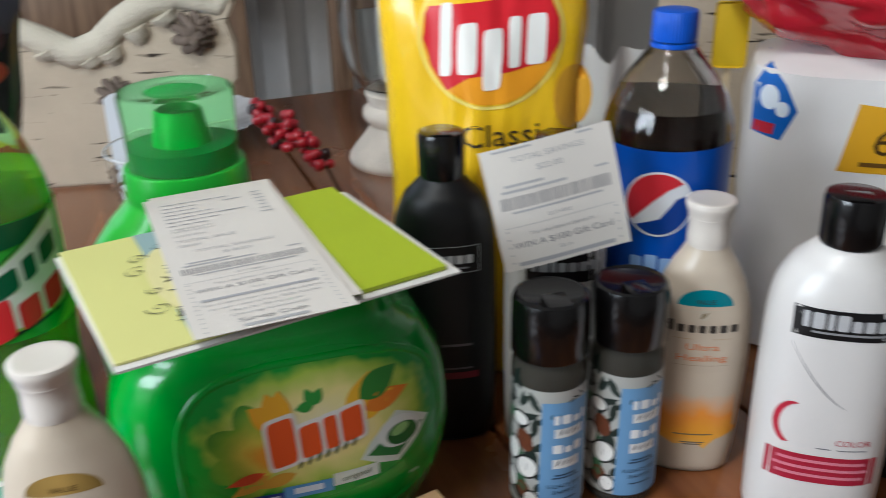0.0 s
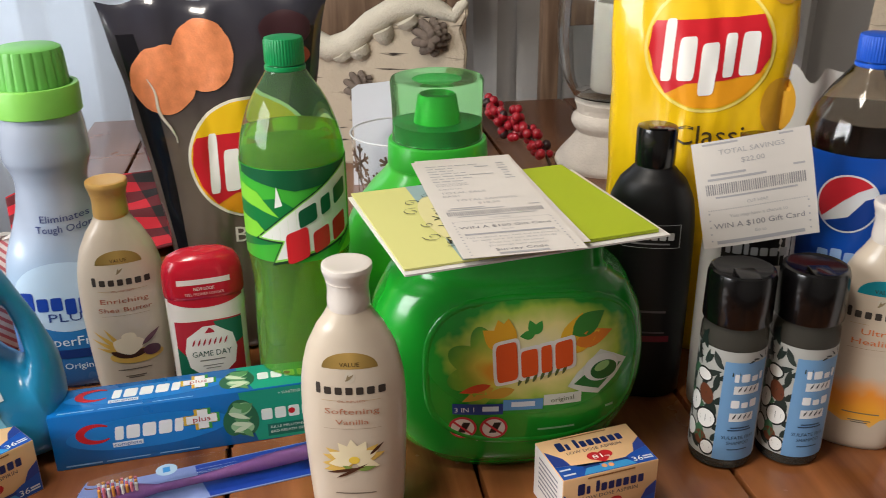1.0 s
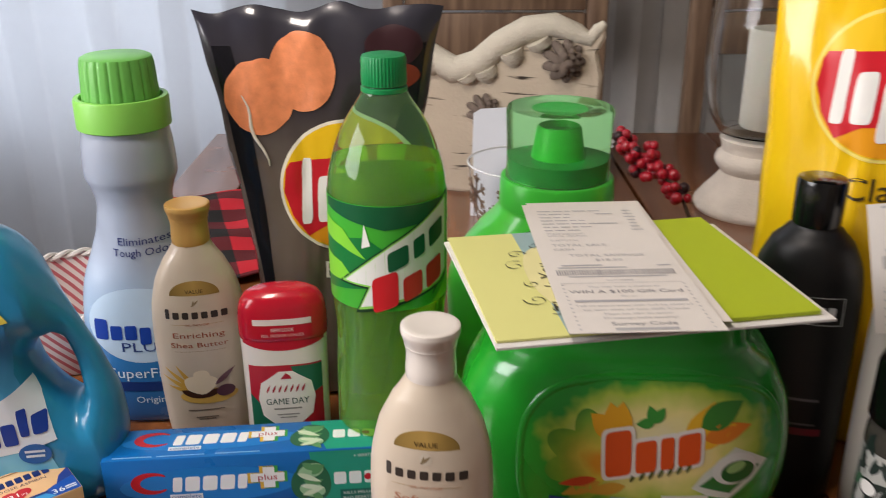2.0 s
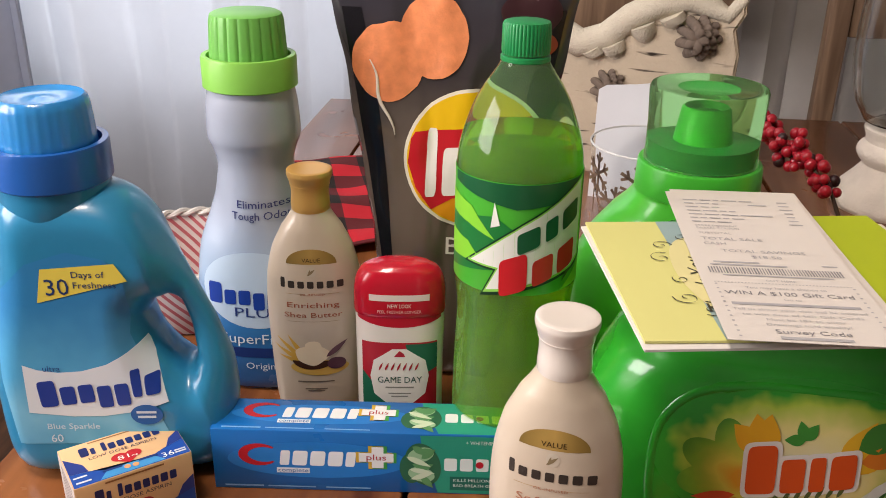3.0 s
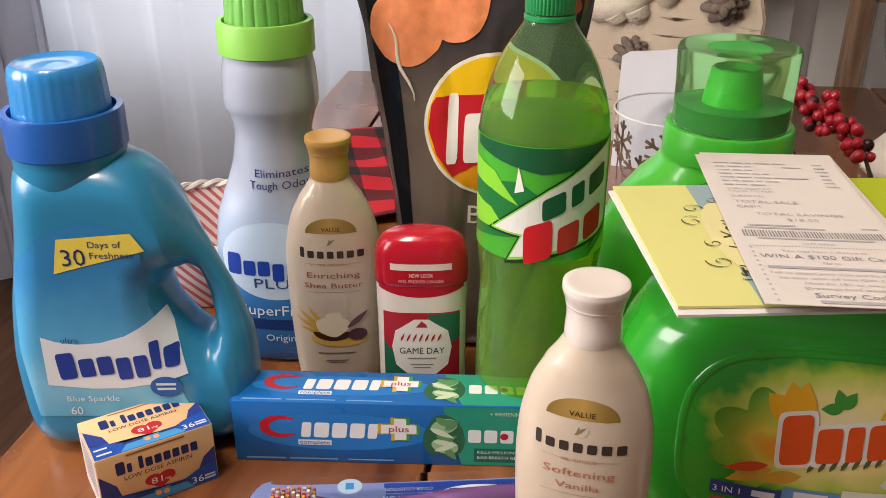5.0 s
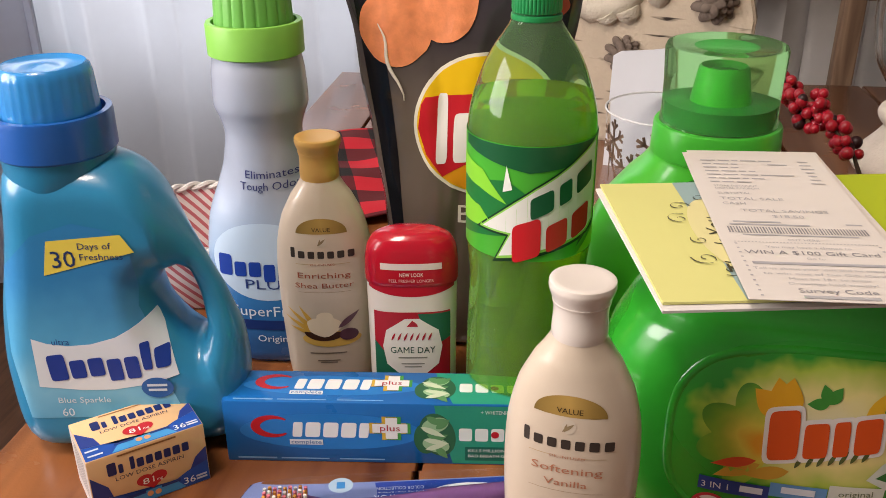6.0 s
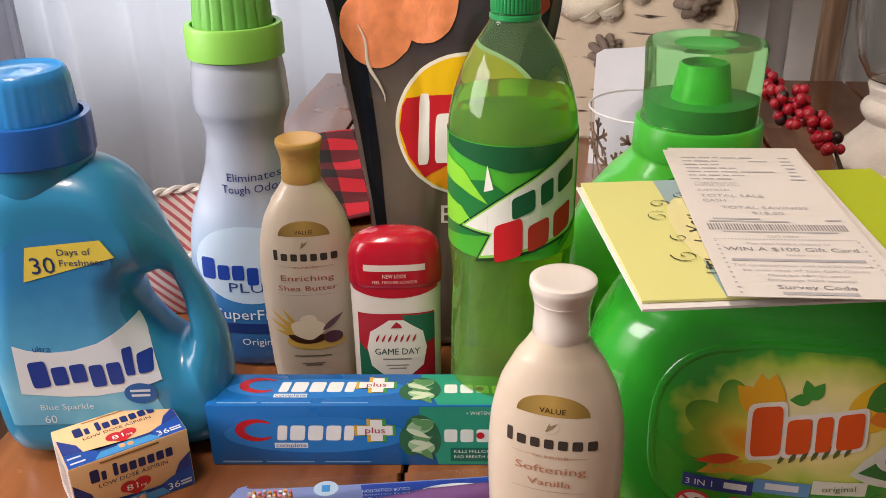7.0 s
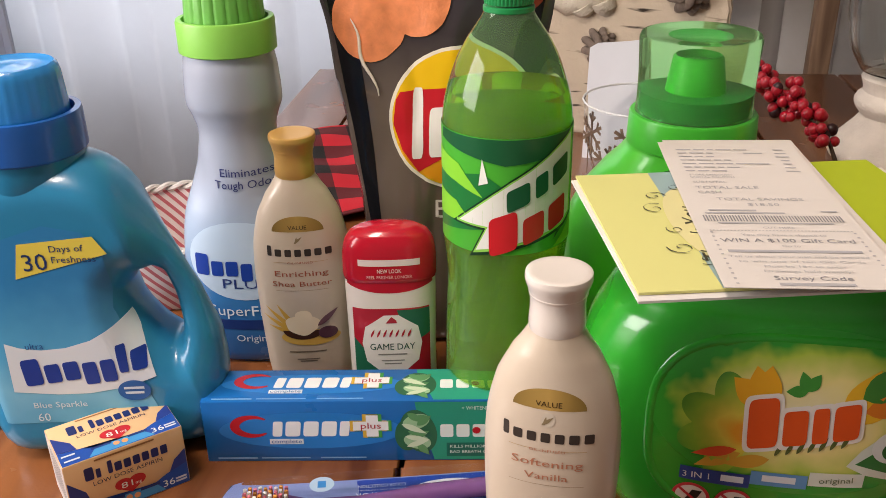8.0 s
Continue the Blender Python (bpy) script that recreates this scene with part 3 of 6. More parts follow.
decal(dew, ds, [[(-0.05, 0.22), (-0.028, 0.215), (-0.012, 0.198), (-0.030, 0.204), (-0.05, 0.207)], [(-0.05, 0.196), (-0.03, 0.193), (-0.018, 0.182), (-0.05, 0.18)], [(-0.02, 0.1655), (0.03, 0.1655), (0.05, 0.18), (0.05, 0.1655)]], ink("86d63c"), 0.0007, "label_shard")
decal(dew, ds, [[(0.036, 0.217), (0.05, 0.222), (0.05, 0.19), (0.04, 0.178), (0.03, 0.17), (0.046, 0.2)]], ink("0f5a35"), 0.0007, "label_facet")
decal(dew, ds, [[(-0.0125, 0.2205), (-0.009, 0.207), (-0.0145, 0.205)]], ink("eef2ea"), 0.0009, "label_spike")
BOLT = [(-0.027, 0.1825), (-0.006, 0.2000), (0.004, 0.2075), (0.030, 0.2235), (0.044, 0.2300), (0.044, 0.1835), (0.036, 0.1790), (-0.016, 0.1665), (-0.009, 0.1815)]
for grow, col, off in ((1.15, "0d3a22", 0.0009), (1.07, "8fd65a", 0.0012), (1.0, "e9ece6", 0.0015)):
    decal(dew, ds, [[(0.010 + (a - 0.010) * grow, 0.197 + (b - 0.197) * grow) for a, b in BOLT]], ink(col), off, "logo_edge")
decal(dew, ds, word(0.0205, 0.2080, 0.043, 0.0165, "HiH", 0.42, 0.16, 25), ink("0c5b39"), 0.0022, "logo_block")
decal(dew, ds, word(0.0150, 0.1835, 0.050, 0.0215, "RrH", 0.36, 0.14, 21), ink("d3232c"), 0.0022, "logo_block")

COLA = mat("cola", (0.012, 0.005, 0.003), 0.08, trans=0.04, bump=0, var=0.02)
CLEARPET = mat("clear_pet", (0.93, 0.93, 0.92), 0.04, trans=1.0, ior=1.12, bump=0, var=0.01, coat=0.6)
PEPP = [(0, 0.026), (0.003, 0.034), (0.012, 0.041), (0.03, 0.043), (0.1, 0.042), (0.122, 0.043), (0.222, 0.043), (0.234, 0.0415), (0.250, 0.036), (0.263, 0.028), (0.274, 0.0195), (0.281, 0.0145), (0.285, 0.0132), (0.291, 0.0132)]
pep, ps = soda(0.164, 0.618, -10, "soda_bottle", "clear cola bottle with a blue label and blue cap", 0.043, PEPP, 0.243, COLA, CLEARPET, mat("blue_cap", "1a56c8", 0.35), 0.284, 0.130, 0.222, mat("blue_label", "1550b4", 0.3, var=0.15, scale=20), 0)
_ps = ps
ps = lambda x, z, off: _ps(x, z + 0.018, off)
decal(pep, ps, [oval(-0.004, 0.168, 0.0225, 0.0225)], ink("e8eaee"), 0.0004, "globe_rim")
decal(pep, ps, [turned([(-0.0248, 0.1665)] + oval(-0.004, 0.168, 0.021, 0.021, 12, 176, 24)[::-1] + [(0.006, 0.1735), (-0.006, 0.1715)], -0.004, 0.168, 32)], ink("cf2a36"), 0.0008, "globe_red")
decal(pep, ps, [turned(oval(-0.004, 0.168, 0.021, 0.021, 195, 348, 24) + [(0.008, 0.1655), (-0.008, 0.1590)], -0.004, 0.168, 32)], ink("123f94"), 0.0008, "globe_blue")
decal(pep, ps, word(0.002, 0.129, 0.044, 0.016, "grgri", 0, 0.13), ink("9fc0ee"), 0.0008, "brand_mark")


# squat shampoo bottles
BLACKP = mat("black_plastic", "0c0b0c", 0.22, var=0.1, coat=0.3)
MATTEBLACK = mat("satin_black_plastic", "0d0d0e", 0.42, var=0.1)
SMOKE = mat("smoky_clear", (0.33, 0.31, 0.26), 0.08, trans=0.85, ior=1.2, bump=0)


def shampoo(x, y, yaw, label):
    o = thing("shampoo_bottle", x, y, ZT, yaw, label, "bottle", "black-capped shampoo bottles")
    r = 0.0272
    part("body", lathe([(0, 0.023), (0.002, 0.0262), (0.006, r), (0.104, r), (0.111, 0.0268), (0.117, 0.0245), (0.121, 0.0235)], 56, 1), SMOKE, o, "smoky clear plastic body")
    bm = lathe([(0.1185, 0.0272), (0.1195, 0.0278), (0.152, 0.0272), (0.156, 0.0258), (0.157, 0.0235), (0.1555, 0.021)], 56, 1)
    cap = part("cap", bm, BLACKP, o)
    part("flip_lid", box(-0.0085, 0.0085, -0.0235, -0.002, 0.1552, 0.1572, 0.0008), BLACKP, cap)
    s = on_round(r + 0.0003)
    part("label", loft([(0.010, r + 0.0003, r + 0.0003), (0.101, r + 0.0003, r + 0.0003)], 56, 1, False, False), ink("b4b5b0"), o)
    rnd = random.Random(5)
    decal(o, s, [petal(-0.040 + 0.011 * (i % 3) + rnd.uniform(-.002, .002), 0.014 + 0.0105 * (i // 3), rnd.uniform(0.012, 0.018), 0.0028, rnd.uniform(20, 150)) for i in range(26)], ink("23302c"), 0.0003, "leaf_print")
    decal(o, s, [petal(-0.036 + 0.01 * (i % 2), 0.022 + 0.03 * (i // 2), 0.016, 0.0034, 60 + 40 * i) for i in range(5)], ink("3f6a4c"), 0.0005, "leaf_print")
    decal(o, s, [oval(-0.024, 0.042, 0.0100, 0.0090, rot=20), oval(-0.030, 0.077, 0.0085, 0.0060), oval(-0.020, 0.018, 0.0070, 0.0070), oval(-0.037, 0.052, 0.0080, 0.0100, rot=-20), oval(-0.039, 0.028, 0.0075, 0.0085)], ink("1d2220"), 0.0004, "coconut_outline")
    decal(o, s, [oval(-0.026, 0.062, 0.0065, 0.0085, rot=30), oval(-0.027, 0.024, 0.006, 0.006)], ink("6b3d28"), 0.0005, "coconut_shell")
    decal(o, s, [oval(-0.024, 0.042, 0.0085, 0.0075, rot=20), oval(-0.030, 0.077, 0.007, 0.0045), oval(-0.020, 0.018, 0.0055, 0.0055), oval(-0.037, 0.052, 0.0064, 0.0084, rot=-20), oval(-0.039, 0.028, 0.0060, 0.0070)], ink("efeeea"), 0.0007, "coconut_flesh")
    decal(o, s, [petal(-0.034, 0.094 - 0.0035 * i, 0.012, 0.0006, 150 - 14 * i) for i in range(4)] + [petal(0.012 + 0.004 * i, 0.0945, 0.007, 0.0007, 200 - 30 * i) for i in range(4)], ink("1d2220"), 0.0009, "leaf_vein")
    decal(o, s, [petal(-0.045 + 0.016 * i, 0.086, 0.013, 0.0022, 20 + 60 * i) for i in range(6)], ink("2d3a36"), 0.0004, "leaf_print")
    decal(o, s, [rect(0.006, 0.0515, 0.039, 0.083, 0.02)], ink("74a2cf"), 0.0008, "label_panel", "sky blue panel")
    decal(o, s, word(0.009, 0.0805, 0.026, 0.0066, "LRHL", 0, 0.2), ink("f2f4f6"), 0.0011, "brand_mark")
    decal(o, s, [rect(0.008, 0.0705, 0.023, 0.0068), rect(0.006, 0.0475, 0.021, 0.0072)], ink("eef0f0"), 0.0011, "brand_patch")
    decal(o, s, [petal(0.000 + 0.0045 * i, 0.0690, 0.006, 0.0006, 58) for i in range(4)] + [petal(-0.002 + 0.0045 * i, 0.046, 0.006, 0.0006, 58) for i in range(4)], ink("23303a"), 0.0014, "brand_stroke")
    decal(o, s, word(0.007, 0.0588, 0.023, 0.0066, "RHR", 0, 0.2), ink("f2f4f6"), 0.0011, "brand_mark")
    bars(o, s, [(0.006, 0.0385, 0.017, 0.0011), (0.006, 0.0363, 0.021, 0.0011), (0.006, 0.0195, 0.018, 0.0009)], ink("2d4a66"), 0.0011)
    writing(o, s, "SULFATE FREE", 0.006, 0.0285, 0.004, ink("1f3752"), 0.0011, wide=0.029)
    writing(o, s, "SHAMPOO", 0.006, 0.0238, 0.004, ink("1f3752"), 0.0011, wide=0.020)
    o.scale = (0.875, 0.875, 1)
    return o


shampoo(0.0785, 0.513, 12, "smoky shampoo bottle with black cap and blue floral label")
shampoo(0.129, 0.528, 12, "smoky shampoo bottle with black cap, blue label, beside its twin")


# tall salon bottles
def salon(x, y, yaw, label, body, sc, dark, cap_r=0.0155):
    o = thing("salon_bottle", x, y, ZT, yaw, label, "bottle", "salon bottles")
    bm = loft([(0, 0.030 * sc, 0.022 * sc, 2.6), (0.004, 0.0335 * sc, 0.025 * sc, 2.6), (0.09, 0.0345 * sc, 0.026 * sc, 2.6), (0.15, 0.034 * sc, 0.0255 * sc, 2.5), (0.172, 0.0315 * sc, 0.0245 * sc, 2.3), (0.188, 0.025 * sc, 0.021 * sc, 2.1), (0.197, 0.017 * sc, 0.016 * sc, 2), (0.201, 0.0145, 0.0145, 2)], 64)
    s = on_front(bm)
    part("body", bm, body, o)
    c = part("cap", lathe([(0.200, cap_r * 0.97), (0.2015, cap_r), (0.228, cap_r * 1.02), (0.2305, cap_r * 0.97), (0.2312, cap_r * 0.85)], 48, 1), BLACKP, o)
    part("flip_lid", box(-0.007, 0.007, -cap_r * 0.9, 0.0, 0.2308, 0.2322, 0.0006), BLACKP, c)
    return o, s


blk, bs = salon(0.0125, 0.602, 4, "black conditioner bottle with a black cap and thin white frame", MATTEBLACK, 1.04, True)
decal(blk, bs, [rect(0, 0.158, 0.045, 0.0004), rect(0, 0.139, 0.045, 0.0004), rect(-0.0225, 0.1485, 0.0005, 0.019), rect(0.0225, 0.1485, 0.0005, 0.019)], ink("b9b9b9"), name="label_frame")
decal(blk, bs, word(0, 0.150, 0.036, 0.009, "iRrHHr", 0, 0.18), ink("b4b4b6"), name="brand_mark")
bars(blk, bs, [(0, 0.1425, 0.03, 0.0013)], ink("8c8c8e"))
bars(blk, bs, [(0.006, 0.083, 0.022, 0.002), (0.005, 0.064, 0.024, 0.0015)], ink("5a5456"))
decal(blk, bs, [rect(0.004, 0.058, 0.034, 0.0055)], ink("6b1d28"), name="red_band")
blk2 = copy_thing(blk, pose(0.332, 0.548, ZT, 0, 0, -14))
tagged(blk2, "black conditioner bottle beside the large white bottle")

WHITEP = mat("white_plastic", "d9d5d2", 0.33, var=0.03, coat=0.2)
wht, ws = salon(0.247, 0.505, -14, "large white shampoo bottle with black cap and red print", WHITEP, 1.17, False, 0.0170)
wht.scale = (1, 1, 0.955)
decal(wht, ws, [rect(0.004, 0.158, 0.062, 0.019)], ink("121113"), 0.0004, "brand_panel")
decal(wht, ws, word(0.004, 0.1600, 0.052, 0.0105, "LRLRrHHr", 0, 0.17), ink("b8b8ba"), 0.0008, "brand_mark")
bars(wht, ws, [(0.004, 0.1525, 0.042, 0.0014)], ink("8e8e90"), 0.0008)
decal(wht, ws, [[(-0.026 + 0.034 * t, 0.137 - 0.042 * t + 0.012 * (t - 0.5) ** 2 * 2 + w) for t, w in [(i / 10, 0.0) for i in range(11)] + [(i / 10, 0.0009 * math.sin(math.pi * i / 10) + 0.0002) for i in range(10, -1, -1)]]], ink("55545a"), 0.0005, "swoosh")
decal(wht, ws, [oval(-0.020, 0.086, 0.010, 0.016, 75, 250, 20) + oval(-0.0165, 0.086, 0.010, 0.015, 250, 95, 20)], ink("b5223a"), 0.0005, "red_crescent")
writing(wht, ws, "COLOR", 0.016, 0.074, 0.006, ink("b5223a"), wide=0.02)
bars(wht, ws, [(0.0, 0.0705, 0.008, 0.0008), (0.016, 0.0705, 0.016, 0.0008)], ink("77757a"))
decal(wht, ws, [rect(0.0, 0.054, 0.063, 0.021)], ink("a31f38"), 0.0005, "red_panel")
bars(wht, ws, [(0, 0.060, 0.05, 0.0022), (0, 0.0545, 0.054, 0.0022), (0, 0.049, 0.05, 0.0022)], ink("d07c8c"), 0.0009)
wh2, w2s = salon(0.088, 0.588, 0, "white conditioner bottle behind the shampoo, holding up a receipt", WHITEP, 1.0, False)
decal(wh2, w2s, [rect(0.004, 0.148, 0.05, 0.022)], ink("121113"), 0.0004, "brand_panel")
decal(wh2, w2s, word(0.004, 0.150, 0.044, 0.0095, "LRLrHHr", 0, 0.17), ink("b8b8ba"), 0.0008, "brand_mark")

# deodorant stick
deo = thing("deodorant_stick", -0.334, 0.500, ZT, 30, "white deodorant stick with a red domed cap and red label", "deodorant")
dsec = [(0, 0.028, 0.0125, 2.8), (0.002, 0.030, 0.0145, 2.8), (0.05, 0.0305, 0.0155, 2.8), (0.090, 0.031, 0.016, 2.8)]
dbm = loft(dsec, 64)
dfs = on_front(dbm)
FINE[dfs] = (0.0025, 0.5)
part("body", dbm, mat("ivory_plastic", "ece5dc", 0.3, coat=0.2), deo)
cbm = loft([(0.090, 0.0315, 0.0165, 2.8), (0.092, 0.032, 0.017, 2.8), (0.104, 0.0318, 0.0169, 2.7), (0.112, 0.0302, 0.0160, 2.5), (0.1175, 0.0262, 0.0138, 2.3), (0.1207, 0.0195, 0.0100, 2.1), (0.1220, 0.010, 0.005, 2)], 64)
cfs = on_front(cbm)
FINE[cfs] = (0.0025, 0.8)
dcap = part("cap", cbm, mat("red_cap", "c0142c", 0.22, coat=0.4), deo, "glossy red cap")
decal(dcap, cfs, [rect(0.0, 0.1030, 0.041, 0.0040)], ink("e7d9d5"), 0.0003, "cap_stripe")
_dfs = dfs
dfs = lambda x, z, off: _dfs(x, z * 1.084, off)
FINE[dfs] = (0.0025, 0.5)
decal(deo, dfs, [[(-0.0305, 0.0829)] + [(-0.031 + 0.062 * i / 12, 0.0765 + 0.0052 * (abs(i - 6) / 6) ** 2) for i in range(13)] + [(0.0305, 0.0829)]], ink("c0142c"), 0.0003, "red_bib")
writing(deo, cfs, "NEW LOOK", 0, 0.0968, 0.0036, ink("f0e6e2"), wide=0.016)
writing(deo, cfs, "FEEL FRESHER LONGER", 0, 0.0932, 0.0028, ink("e9b9bb"), wide=0.030)
decal(deo, dfs, [rect(0.0, 0.035, 0.052, 0.064)], ink("b8202f"), 0.0004, "label")
decal(deo, dfs, [[(-0.026, 0.048), (-0.008, 0.03), (-0.02, 0.003), (-0.026, 0.003)], [(0.026, 0.05), (0.012, 0.044), (0.004, 0.066), (0.026, 0.066)]], ink("1f6b4e"), 0.0006, "label_facet")
sfs = lambda x, z, off: dfs(x, z + 0.0065, off)
FINE[sfs] = (0.0025, 0.5)
decal(deo, sfs, [[(-0.005, 0.0565), (0.005, 0.0565), (0.018, 0.049), (0.0205, 0.0385), (0.018, 0.027), (0.006, 0.0185), (-0.006, 0.0185), (-0.018, 0.027), (-0.0205, 0.0385), (-0.018, 0.049)]], ink("efe9e0"), 0.0008, "shield")
decal(deo, sfs, [petal(-0.0145 + 0.0042 * i, 0.0425, 0.006, 0.0007, 62) for i in range(7)], ink("b8202f"), 0.0011, "brand_mark")
decal(deo, sfs, [[(-0.004, 0.0515), (0.004, 0.0515), (0.003, 0.0535), (0, 0.0555), (-0.002, 0.0535)]], ink("b8202f"), 0.0011, "ship_mark")
writing(deo, sfs, "GAME DAY", 0, 0.0345, 0.0058, ink("1c4a3c"), 0.0011, wide=0.031)
bars(deo, sfs, [(0, 0.0315, 0.02, 0.0009), (0, 0.0275, 0.016, 0.0007), (0, 0.0255, 0.012, 0.0007)], ink("8e8a80"), 0.0011)


deo.scale = (1, 1, 1.15)


# ---- fabric softener bottles ----
TEAL = mat("teal_plastic", "2388b6", 0.3, var=0.05, sub=0.05, coat=0.3)
BLUECAP = mat("blue_cap_plastic", "2f9fec", 0.25, trans=0.25, sub=0.1, coat=0.3)
DEEPBLUE = mat("deep_blue_plastic", "1b5fb4", 0.3, coat=0.3)
soft = thing("softener_jug", -0.502, 0.368, ZT, 31, "blue fabric softener jug with a moulded handle and blue cap", "jug")
OUT = [(-0.050, 0.0), (-0.057, 0.004), (-0.062, 0.025), (-0.0635, 0.07), (-0.058, 0.105), (-0.050, 0.135), (-0.0425, 0.168), (-0.040, 0.19), (-0.034, 0.204), (0.0, 0.208), (0.036, 0.2035), (0.052, 0.196), (0.069, 0.172), (0.086, 0.142), (0.101, 0.112), (0.1125, 0.078), (0.114, 0.05), (0.110, 0.02), (0.100, 0.004), (0.085, 0.0), (0.04, 0.0), (0.0, 0.0)]
HOLE = [(0.055, 0.118), (0.062, 0.127), (0.072, 0.1295), (0.079, 0.124), (0.0835, 0.108), (0.087, 0.09), (0.085, 0.080), (0.079, 0.079), (0.070, 0.088), (0.060, 0.104)]


def resample(loop, n, centre):
    """n points of a closed loop at even angles round a centre."""
    out = []
    for i in range(n):
        a = 2 * math.pi * i / n
        d = Vector((math.cos(a), math.sin(a)))
        best = None
        for p, q in zip(loop, loop[1:] + loop[:1]):
            p, e = Vector(p) - centre, Vector(q) - Vector(p)
            den = d.x * e.y - d.y * e.x
            if abs(den) > 1e-12:
                t, s = (p.x * e.y - p.y * e.x) / den, (p.x * d.y - p.y * d.x) / den
                if t > 0 and -1e-9 <= s <= 1 + 1e-9:
                    best = max(best or 0, t)
        out.append(centre + d * (best or 0.01))
    for _ in range(2):
        out = [(out[i - 1] + 2 * out[i] + out[(i + 1) % n]) / 4 for i in range(n)]
    return out


jn, jk = 120, 22
cen = Vector((0.0725, 0.105))
o_l, h_l = resample(OUT, jn, cen), resample(HOLE, jn, cen)
bm = bmesh.new()
fronts, backs = [], []
for k in range(jk + 1):
    s = 0.5 - 0.5 * math.cos(math.pi * k / jk)
    fr, bk = [], []
    for i in range(jn):
        p = h_l[i].lerp(o_l[i], s)
        wd = (o_l[i] - h_l[i]).length
        t = min(0.036, 0.62 * wd)
        e = min(s * wd, (1 - s) * wd) / min(0.028, wd / 2)
        y = t * (1 - (1 - min(1, e)) ** 2) ** 0.5
        if k in (0, jk):
            v = bm.verts.new((p.x, 0, p.y))
            fr.append(v), bk.append(v)
        else:
            fr.append(bm.verts.new((p.x, -y, p.y)))
            bk.append(bm.verts.new((p.x, y, p.y)))
    fronts.append(fr), backs.append(bk)
for rows, flip in ((fronts, False), (backs, True)):
    for a, b in zip(rows, rows[1:]):
        for i in range(jn):
            f = (a[i], a[(i + 1) % jn], b[(i + 1) % jn], b[i])
            bm.faces.new(f if flip else f[::-1])
bmesh.ops.recalc_face_normals(bm, faces=bm.faces[:])
ss = on_front(bm)
jug_body = part("body", bm, TEAL, soft, smooth=80)
part("neck", lathe([(0.176, 0.0320), (0.184, 0.0346), (0.194, 0.0366), (0.208, 0.0375)], 64, 3), TEAL, soft)
rg = part("collar", lathe([(0.2045, 0.0375), (0.206, 0.0392), (0.226, 0.0392), (0.229, 0.0385), (0.229, 0.0345), (0.219, 0.0340)], 64), DEEPBLUE, soft)
part("cap", fluted([(0.215, 0.0318, 0.2), (0.22, 0.0322, 1), (0.250, 0.0302, 1), (0.2545, 0.029, 0.3), (0.2562, 0.0268, 0), (0.2545, 0.024, 0), (0.2538, 0.008, 0), (0.255, 0.004, 0)], 30, 0.0005, 4), BLUECAP, soft, "glossy light blue cap")
soft.scale = (0.89, 0.92, 1.015)
_ss = ss
ss = lambda x, z, off: _ss((x + 0.020) * 1.11, z + 0.0115, off)
FINE[ss] = (0.003, 0.85)
SKYG = ramp_mat("sky_print", [(0, "2f95c9"), (0.35, "79c2e4"), (0.6, "4fa9d8"), (1, "2b83bd")], 0.03, 0.15, 0.3, 2, 0.03)
decal(soft, ss, [[(-0.058, 0.022), (-0.063, 0.07), (-0.060, 0.125), (-0.034, 0.150), (-0.008, 0.158), (0.014, 0.153), (0.024, 0.14), (0.024, 0.12), (0.022, 0.1), (0.028, 0.078), (0.036, 0.045), (0.042, 0.028), (0.02, 0.022)]], SKYG, 0.0004, "label", "printed sky blue label")
decal(soft, ss, [[(-0.030, 0.1245), (-0.025, 0.147), (0.020, 0.1505), (0.027, 0.139)]], ink("e9d65a"), 0.0008, "label_flag", "yellow flag")
writing(soft, ss, "30", -0.0165, 0.1300, 0.0155, ink("1f3a6e"), 0.0011, deg=2, wide=0.0145)
writing(soft, ss, "Days of", -0.007, 0.1415, 0.006, ink("1f3a6e"), 0.0011, "LEFT", deg=0, wide=0.020)
writing(soft, ss, "Freshness", -0.0068, 0.1345, 0.006, ink("1f3a6e"), 0.0011, "LEFT", deg=0, wide=0.026)
decal(soft, ss, [[(-0.048, 0.046), (-0.047, 0.081), (-0.038, 0.0775), (-0.025, 0.0755), (-0.010, 0.0765), (0.006, 0.081), (0.020, 0.0885), (0.030, 0.0945), (0.034, 0.084), (0.043, 0.053), (0.02, 0.046), (0.0, 0.043), (-0.02, 0.043)]], ink("dfe9f2"), 0.0007, "white_band")
writing(soft, ss, "ultra", -0.029, 0.0765, 0.0062, ink("1f4a8e"), 0.0010)
decal(soft, ss, word(-0.001, 0.0640, 0.078, 0.019, "RHHggLr", 0.05, 0.14, 7), ink("1c3f9a"), 0.0011, "brand_mark")
decal(soft, ss, [oval(0.028, 0.044, 0.0105, 0.0075)], ink("1f62ac"), 0.0011, "round_seal")
bars(soft, ss, [(0.028, 0.046, 0.013, 0.0018), (0.028, 0.0425, 0.012, 0.0018)], ink("cfe0ee"), 0.0014)
writing(soft, ss, "Blue Sparkle", -0.021, 0.0335, 0.0060, ink("d6e8f4"), 0.0008, wide=0.034)
writing(soft, ss, "60", -0.033, 0.0235, 0.0085, ink("d6e8f4"), 0.0008)

